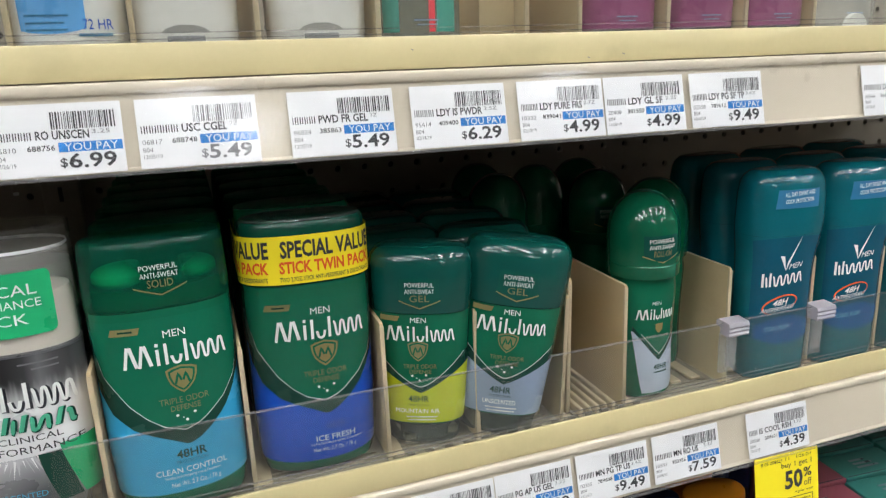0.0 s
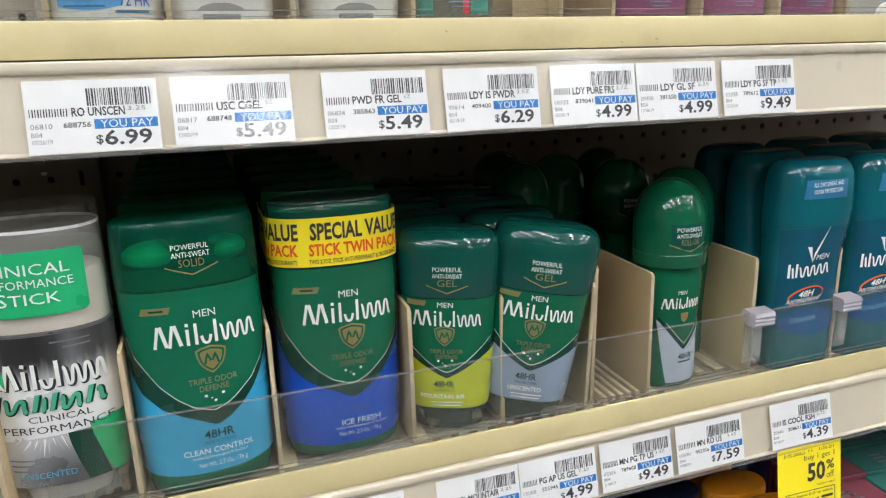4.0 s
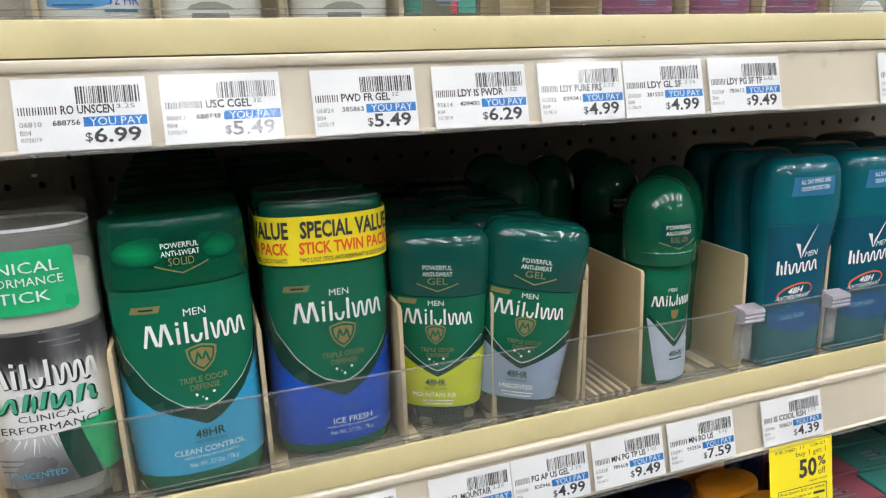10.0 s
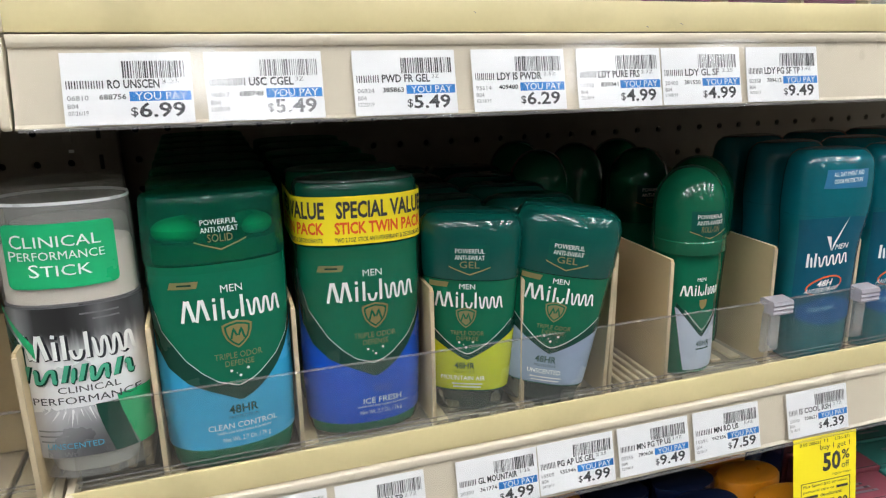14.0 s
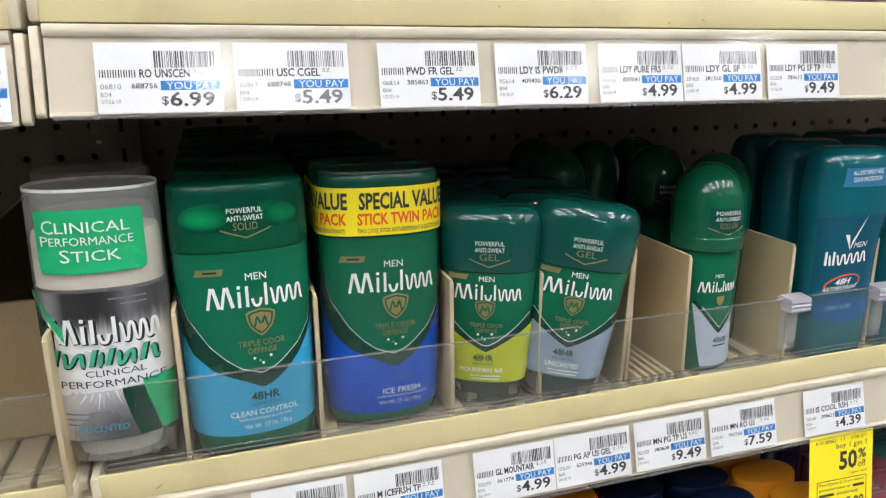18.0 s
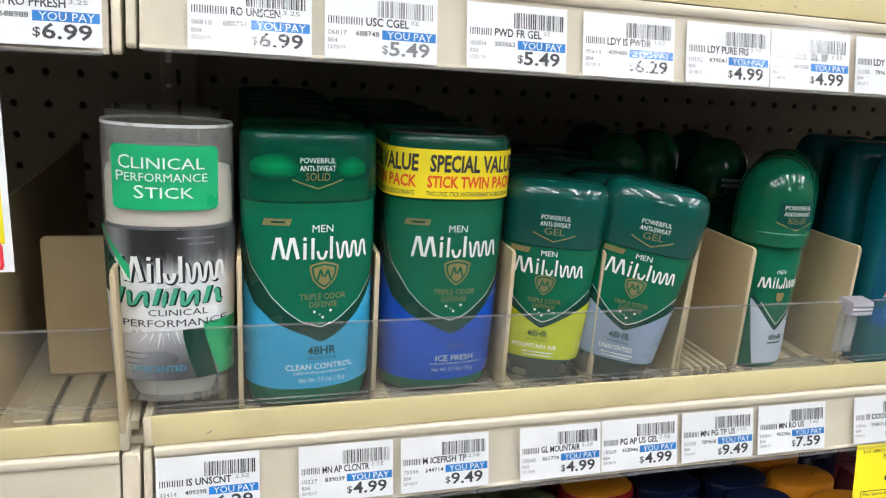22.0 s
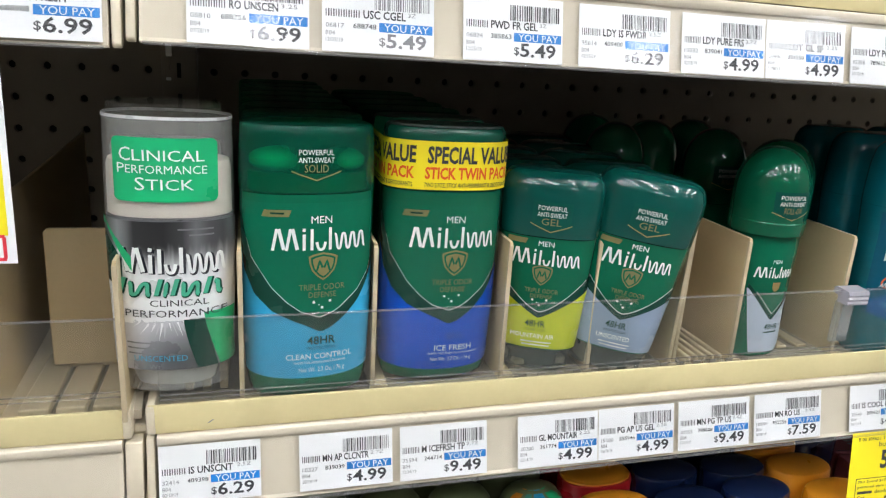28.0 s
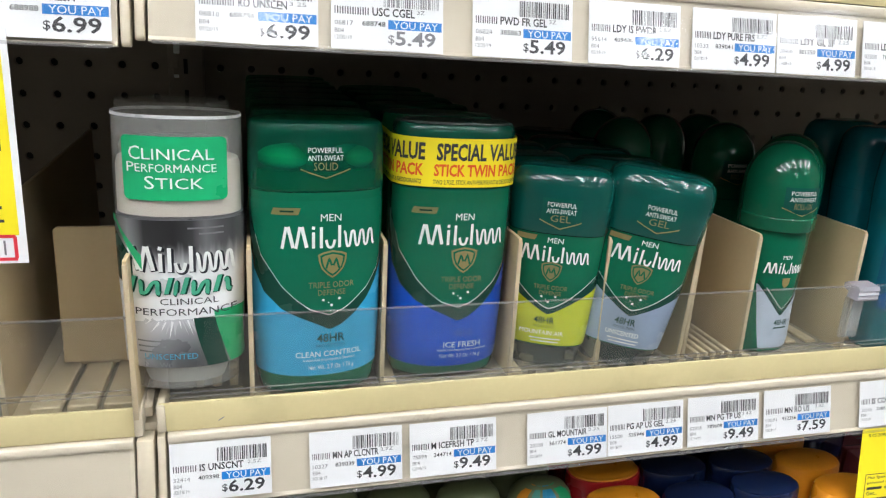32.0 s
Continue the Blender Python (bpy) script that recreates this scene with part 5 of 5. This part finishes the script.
def price_tag(m, words, mark, code, item, price, date, size, width=49.2, glare_washed=False, cut=False, label=""):
    """A paper shelf tag with bar code, item line, blue banner and price."""
    h = 29.8
    ob = thing("price_tag", m, label or f"white paper price tag reading {price}", "price tag", "price tags in the channels")
    w0 = -width / 2
    X = lambda u: w0 + u * width  # noqa: E731
    Z = lambda v: h / 2 - v * h  # noqa: E731
    part("card", box(w0, -w0, -0.15, 0.15, -h / 2, h / 2), PAPER, ob, smooth=0)
    rng = random.Random(item + price)
    bars, x = [], 0.46
    while x < 0.955:
        t = rng.choice((0.005, 0.005, 0.009, 0.014))
        bars.append((X(x), X(x + t), Z(0.36), Z(0.12)))
        x += t + rng.choice((0.006, 0.006, 0.010, 0.013))
    # the cover's glare is put into the ink: greyer bars and figures
    part("barcode", rects(bars, -0.28), FADED if glare_washed else INK, ob)
    share = 0.0
    if mark:
        share = 0.66 * mark / (mark + len(words))
        part("maker_mark", rects([bar for k in range(mark) for bar in twin_bars(X(0.03 + share * k / mark), X(0.03 + share * (k + 0.74) / mark), Z(0.495), Z(0.385))], -0.28), INK, ob)
        share += 0.02
    end = min(0.74, 0.03 + 0.045 * (mark + len(words)) + 0.06)
    part("item_line", letters(words, X(0.03 + share), X(max(end, 0.3)), Z(0.50), Z(0.375), -0.28, 0.022), INK, ob)
    part("size_line", letters(size, X(0.76), X(0.76 + 0.035 * len(size)), Z(0.44), Z(0.38), -0.28), FADED, ob)
    part("banner", rects([(X(0.50), X(0.985), Z(0.68), Z(0.545))], -0.25), BANNER, ob, "blue banner")
    part("banner_lettering", letters("YOU PAY", X(0.545), X(0.95), Z(0.668), Z(0.558), -0.34), WHITE, ob)
    part("code_line", letters(code, X(0.03), X(0.19), Z(0.655), Z(0.585), -0.28), FADED, ob)
    part("item_number", letters(item, X(0.27), X(0.475), Z(0.65), Z(0.575), -0.28, 0.01), INK, ob)
    part("bin_line", letters("B04", X(0.03), X(0.11), Z(0.765), Z(0.70), -0.28), FADED, ob)
    part("date_line", letters(date, X(0.03), X(0.18), Z(0.86), Z(0.80), -0.28), FADED, ob)
    part("dollar_sign", letters("$", X(0.50), X(0.555), Z(0.905), Z(0.76), -0.28, 0.01), FADED if glare_washed else INK, ob)
    part("price_figure", letters(price, X(0.565), X(0.93), Z(0.915), Z(0.70), -0.28, 0.02), FADED if glare_washed else INK, ob, "bold price figures")
    return ob


UP = (
    (-120.0, 50.6, "RO UNSCEN", 7, "06810", "688756", "6.99", "07/26/19", "3.25", False),
    (-64.0, 50.4, "USC CGEL", 7, "06817", "688748", "5.49", "12/05/19", "3Z", True),
    (-0.2, 49.4, "PWD FR GEL", 5, "06824", "385863", "5.49", "12/25/19", "3Z", False),
    (57.6, 49.2, "LDY IS PWDR", 5, "95614", "409400", "6.29", "02/18/19", "2.5Z", False),
    (113.4, 48.6, "LDY PURE FRS", 5, "10332", "839041", "4.99", "02/18/19", "2.7Z", False),
    (163.2, 49.2, "LDY GL SF", 5, "20400", "381550", "4.99", "11/08/19", "2.25", False),
    (216.2, 48.4, "LDY PG SF TP", 5, "02358", "789612", "9.49", "10/10/19", "3.4Z", False),
    (339.0, 49.4, "DEO HEM", 5, "10544", "268401", "8.49", "10/10/19", "2.6Z", False),
)
for x, w, words, mark, code, item, price, date, size, glare_washed in UP:
    price_tag(on_upper(x, -0.9, 1.6, -13, 0, 0), words, mark, code, item, price, date, size, w, glare_washed)
price_tag(at(-203.0, -0.9, 1.2, -13, 0, 0), "RO PFRESH", 7, "06801", "688988", "6.99", "07/26/19", "3.25", 50.4)
price_tag(at(-253.8, -0.9, 1.2, -13, 0, 0), "USC SOLID", 7, "06803", "688731", "6.99", "07/26/19", "3Z", 50.4)

LOW = (
    (-142.6, "IS UNSCNT", 5, "32414", "409398", "6.29", "02/18/19", "2.5Z"),
    (-74.2, "MN AP CLCNTR", 5, "10327", "839039", "4.99", "02/18/19", "2.7Z"),
    (-21.0, "M ICEFRSH TP", 5, "75594", "244714", "9.49", "12/14/19", "2.7Z"),
    (46.4, "GL MOUNTAIR", 5, "20200", "361774", "4.99", "02/18/19", "2.25"),
    (96.0, "PG AP US GEL", 5, "15500", "555946", "4.99", "04/18/19", "2.25"),
    (148.2, "MN PG TP US", 5, "02355", "789608", "9.49", "12/14/19", "3.4Z"),
    (200.9, "MN RO US", 5, "10591", "952356", "7.59", "10/08/19", "3.4Z"),
    (272.0, "IS COOL RSH", 3, "20540", "208621", "4.39", "10/10/19", "2.7Z"),
)
for x, words, mark, code, item, price, date, size in LOW:
    price_tag(on_lower(x, -0.9, 1.4 + max(0.0, 0.0112 * (x - 20)), -13, -0.3, 0), words, mark, code, item, price, date, size, 49.0)


def offer_tag(m):
    """A yellow paper offer that hangs below its price tag."""
    ob = thing("offer_tag", m, "yellow paper offer tag reading buy 1 get 1 50% off", "offer tag")
    part("card", box(-26, 26, -0.15, 0.15, -64, 0), YELLOW, ob, smooth=0)
    part("code_line", joined(letters("B 05 208621", -21, -4, -5.6, -3.4, -0.3), letters("11", -1, 2, -5.2, -3.0, -0.3), letters("1/26-2/1", 8, 20, -5.0, -2.8, -0.3)), INK, ob)
    part("deal_line", letters("buy 1 get 1", -4.5, 20.5, -11.2, -6.6, -0.3), INK, ob)
    part("share_figure", letters("50", -2.0, 12.8, -25.4, -12.4, -0.3, 0.03), INK, ob, "large bold figures")
    part("percent_lettering", joined(letters("%", 13.6, 20.4, -19.2, -12.6, -0.3, 0.02), letters("off", 13.8, 20.2, -25.2, -20.6, -0.3), letters("regular retail", 6, 21, -29.4, -27.2, -0.3)), INK, ob)
    part("frame_line", rects([(-20, 21, -31.6, -31.1), (-20, 21, -60, -59.5), (-20, -19.5, -59.5, -31.6), (20.5, 21, -59.5, -31.6)], -0.3), INK, ob)
    part("terms_lettering", joined(letters("Plus Spend $15 on select", -18, 19, -35.0, -32.6, -0.3, 0.01), letters("personal care or", -18, 8, -38.6, -36.2, -0.3, 0.01), letters("deodorant", -4, 14, -42.2, -39.8, -0.3, 0.01), letters("Get...", -18, -9, -45.8, -43.2, -0.3, 0.01), letters("5.00", 4, 19, -52, -44.6, -0.3, 0.02)), INK, ob)
    part("maker_mark", rects([(9.5, 19, -38.4, -36.6), (-18, -6, -42.0, -40.2), (-18, 0, -49.6, -47.8), (-18, -4, -53.2, -51.4)], -0.3), INK, ob)
    return ob


offer_tag(on_lower(277.0, -4.6, -12.0, -9, 1.0, 0))

sign = thing("offer_sign", at(-255, -5.0, -10.6, -3, 0, 0), "yellow and white paper offer sign hanging from the upper channel", "offer sign")
part("card", box(-40, 39, -0.15, 0.15, -94.5, 0), PAPER, sign, smooth=0)
part("yellow_field", rects([(-37, 36.4, -82.5, -1.0)], -0.3), YELLOW, sign)
part("box_line", rects([(-30, 33, -25.4, -24.8), (-30, 33, -47.4, -46.8), (32.4, 33, -46.8, -25.4)], -0.42), INK, sign)
part("red_frame", joined(rects([(-34, 35, -83.6, -82.2), (-34, 35, -93.4, -92.0), (34, 35.4, -92.4, -83.2)], -0.36)), REDINK, sign, "red frame")
part("date_line", letters("2/1", 22.5, 31, -91, -84.6, -0.4), FADED, sign)
part("small_print", rects([(4, 31, -71.4, -70.2), (8, 30, -74.2, -73.0), (12, 31.4, -77, -75.8), (24, 31, -23.4, -22.4), (25, 31, -28.6, -27.6), (26, 31, -31.6, -30.6), (24, 31, -34.4, -33.4)], -0.42), INK, sign)
part("percent_lettering", joined(letters("%", 23.6, 30.4, -14.0, -8.6, -0.42, 0.02), letters("off*", 21.4, 31.4, -20.6, -16.4, -0.42)), INK, sign)
part("figure_lettering", letters("00", 23.4, 30.6, -41.4, -36.6, -0.42, 0.01), INK, sign)

# ---- goods on the upper shelf, of which the feet show ----
UZ = DECK_Z + 3.4


def white_bottle(m, label, blue=False):
    ob = thing("white_deodorant", m, label, "deodorant", "white deodorants on the upper shelf")
    f = Form([(0, 21.6, 14.5), (1.5, 22.6, 15.6), (8, 23.6, 16.4), (60, 25, 17), (115, 25, 17), (122, 22, 14)], p=2.7)
    part("body", f.solid(), PEARL, ob)
    if blue:
        part("label", f.patch(-40, 14, lambda s: 9.4 + 6 * abs(s + 0.25) ** 2, lambda s: 62, 20, 10, 0.15), AZURE, ob, "blue label")
        part("hours_lettering", f.wrap(letters("72 HR", 7.0, 18.6, 11.0, 15.2)), ROYAL, ob)
        part("small_print", f.wrap(rects([(-15, 0, 13.4, 14.2), (-15, 1, 10.6, 11.4), (-15, 2, 16.4, 17.2), (5, 18, 8.2, 9.4)])), STEELTAG, ob)
    else:
        part("thumb_recess", f.wrap(polygon([(9.0, -10.5, 10.5), (10.8, -8.2, 8.2), (12.2, -3.4, 3.4)]), 0.2), GREYMARK, ob, "curved grip mark")
        part("turn_slot", box(-8, 8, -16.9, -8, 3.2, 7.6, 0.4), FADED, ob, "dark slot of the turning wheel")
    return ob


white_bottle(on_upper(-112.5, 30, UZ - 1), "white deodorant with a blue label, behind the fence", True)
white_bottle(on_upper(-64.6, 31, UZ - 1), "plain white deodorant with a slot in its foot")
white_bottle(on_upper(-4.4, 31, UZ - 1), "plain white deodorant with a slot in its foot")
for x in (-134, -86.5, -33.5, 23, 101, 131.5, 186, 238, 287):
    divider(on_upper(x, 14, DECK_Z), 78, 290, "thin tan plastic divider on the upper shelf")


def tube(m, label, mat, foot, stripes=(), w=22.5):
    ob = thing("deodorant_tube", m, label, "deodorant", "deodorants on the upper shelf")
    f = Form([(0, w - 2, 14), (1.5, w - 0.6, 15.4), (6, w, 16), (118, w + 0.6, 16.6), (126, w - 3, 14)], p=2.6)
    part("foot", f.solid(0, 7, top=False), foot, ob)
    part("body", f.solid(7, 126), mat, ob)
    for a, b, sm in stripes:
        part("stripe", f.patch(a, b, lambda s: 8, lambda s: 100, 6, 2, 0.2), sm, ob)
    part("small_print", f.wrap(rects([(-6, 7, 13.2, 13.9), (-4.5, 6, 11.2, 11.7)])), MIST, ob)
    return ob


tube(on_upper(47, 31, UZ - 2), "deodorant with red and sea green stripes on clear plastic", SMOKE, SMOKE, ((-60, -30, SEA), (2, 8, REDINK), (10, 40, SEA)), 22)
for x in (160, 214.5, 264.5):
    tube(on_upper(x, 31, UZ - 2), "purple deodorant with a clear foot", PURPLE, SMOKE, (), 24.5 if x < 200 else 22.5)
clear_tube = tube(on_upper(322, 34, UZ - 2), "frosted clear deodorant with a round white plug at its foot", FROST, FROST, (), 26)
cone = bmesh.new()
bmesh.ops.create_cone(cone, segments=24, radius1=8.6, radius2=8.2, depth=3, cap_ends=True, matrix=pose(0, -17.4, 5, 90))
part("plug", cone, PEARL, clear_tube, "round white plug")
backer = thing("backer_card", on_upper(89, 26, DECK_Z + 0.1), "tan cardboard filler standing on the upper shelf", "card")
part("sheet", box(-9.5, 10.5, 0, 1.6, 0, 80, 0.4), DIVIDER, backer)

# ---- goods on the low shelf, of which the tops show ----
LZ = 2 * ROW - 20 + DECK_Z


def capped(m, label, top_mat, side_mat, w, d, height, dome=False, rim=None):
    ob = thing("capped_deodorant", m, label, "deodorant", "deodorants on the low shelf")
    h = height
    rows = [(0, w - 2, d - 2), (4, w, d), (h * 0.6, w, d)]
    f = Form(rows, p=2.2)
    part("body", f.solid(n=36), side_mat, ob)
    if dome:
        c = Form([(h * 0.6 + 0.4, w, d), (h - 16, w, d), (h - 9, w * 0.93, d * 0.92), (h - 4, w * 0.76, d * 0.74), (h - 1, w * 0.45, d * 0.42), (h, w * 0.16, d * 0.14)], p=2.2)
    else:
        c = Form([(h * 0.6 + 0.4, w, d), (h - 6, w, d), (h - 2.2, w * 0.985, d * 0.975), (h - 0.8, w * 0.95, d * 0.93), (h - 0.2, w * 0.86, d * 0.82), (h, w * 0.5, d * 0.45)], p=2.2)
    part("cap", c.solid(n=44), top_mat, ob)
    if rim:
        part("collar", Form([(h - 30, w + 0.5, d + 0.5), (h - 5, w + 0.9, d + 0.9), (h - 2.2, w + 0.2, d + 0.2), (h - 1.2, w - 1.6, d - 1.6)], p=2.2).solid(n=44), rim, ob)
        part("inset", Form([(h - 1.4, w - 3.0, d - 2.6), (h - 0.2, w - 3.2, d - 2.8), (h + 0.6, w - 5, d - 4.4), (h + 0.9, w - 12, d - 9)], p=2.2).solid(n=44), top_mat, ob)
    return ob


H = -285 - LZ
# navy rows behind orange and red, and near x 300, are added for darkness
for x, y in ((157, 53), (210, 50), (156, 19), (209, 22), (158, 87), (211, 84), (159, 121), (212, 118), (160, 155), (213, 152), (263, 112), (265, 146), (300, 80), (304, 114), (306, 148), (214, 186), (160, 189), (266, 180), (308, 182), (110, 130), (112, 164)):
    capped(at(x, y, LZ), "deodorant with a glossy navy cap", NAVYCAP, NAVYCAP, 25, 15, H)
for x, y in ((260, 36), (266, 3), (258, 70)):
    capped(at(x, y + 6, LZ), "deodorant with an orange cap", ORANGECAP, ORANGECAP, 25, 15.5, H)
for x, y in ((103, 22), (106, 58), (108, 94)):
    capped(at(x, y, LZ), "red deodorant with an orange cap top", ORANGECAP, REDCAP, 26, 16, H, False, REDCAP)
for x, y in ((56, 48), (8, 54), (-38, 58), (54, 84), (8, 90), (-84, 62), (-38, 94), (54, 120), (8, 126), (-38, 130), (-84, 98), (54, 156), (8, 162)):
    ob = capped(at(x, y, LZ), "olive striped deodorant with a domed cap", OLIVE, OLIVE, 22, 16, H + 2, True)
    g = Form([(0, 22.2, 16.2), (H - 14, 22.2, 16.2), (H - 7, 20.7, 15.0), (H - 2, 17.0, 12.1), (H + 1, 10.2, 7.0), (H + 2, 3.8, 2.5)], p=2.2)
    if x == 56:
        part("stripe", g.patch(-70, -44, lambda s: H - 50, lambda s: H + 1.4, 8, 16, 0.4), ORANGECAP, ob)
        part("stripe", g.patch(-34, -16, lambda s: H - 50, lambda s: H + 1.4, 8, 16, 0.4), SEA, ob)
        part("stripe", g.patch(-10, 16, lambda s: H - 50, lambda s: H + 1.4, 8, 16, 0.4), SKY, ob)
        part("stripe", g.patch(24, 60, lambda s: H - 50, lambda s: H + 1.4, 8, 16, 0.4), EMERALD, ob)


def carton(m, label, mat, w, d, h):
    ob = thing("carton", m, label, "carton", "cartons on the low shelf")
    part("sleeve", box(-w / 2, w / 2, -d / 2, d / 2, 0, h, 0.8), mat, ob, smooth=0)
    part("flap_line", box(-w / 2 + 2, w / 2 - 2, -d / 2 + 1.5, -d / 2 + 2.1, h, h + 0.25), INK, ob, smooth=0)
    for k in range(3):
        part("print_bar", box(-w * 0.16, w * (0.18 - 0.05 * k), -d * 0.2 + k * 4.6, -d * 0.2 + k * 4.6 + 2.2, h, h + 0.25), SILVER, ob, "pale printed bar", smooth=0)
    return ob


HB = -300 - LZ
for x, y, mat, turn in ((408, 46, TEALBOX, -4), (400, 12, TEALBOX, -5), (350, 50, MAROONBOX, -3), (340, 16, MAROONBOX, -4), (470, 48, TEALBOX, -3), (412, 80, TEALBOX, -4), (352, 84, MAROONBOX, -3), (474, 82, TEALBOX, -3)):
    carton(at(x, y, LZ, 0, 0, turn), "teal paper carton lying on the low shelf" if mat is TEALBOX else "maroon paper carton lying on the low shelf", mat, 58, 31, HB)
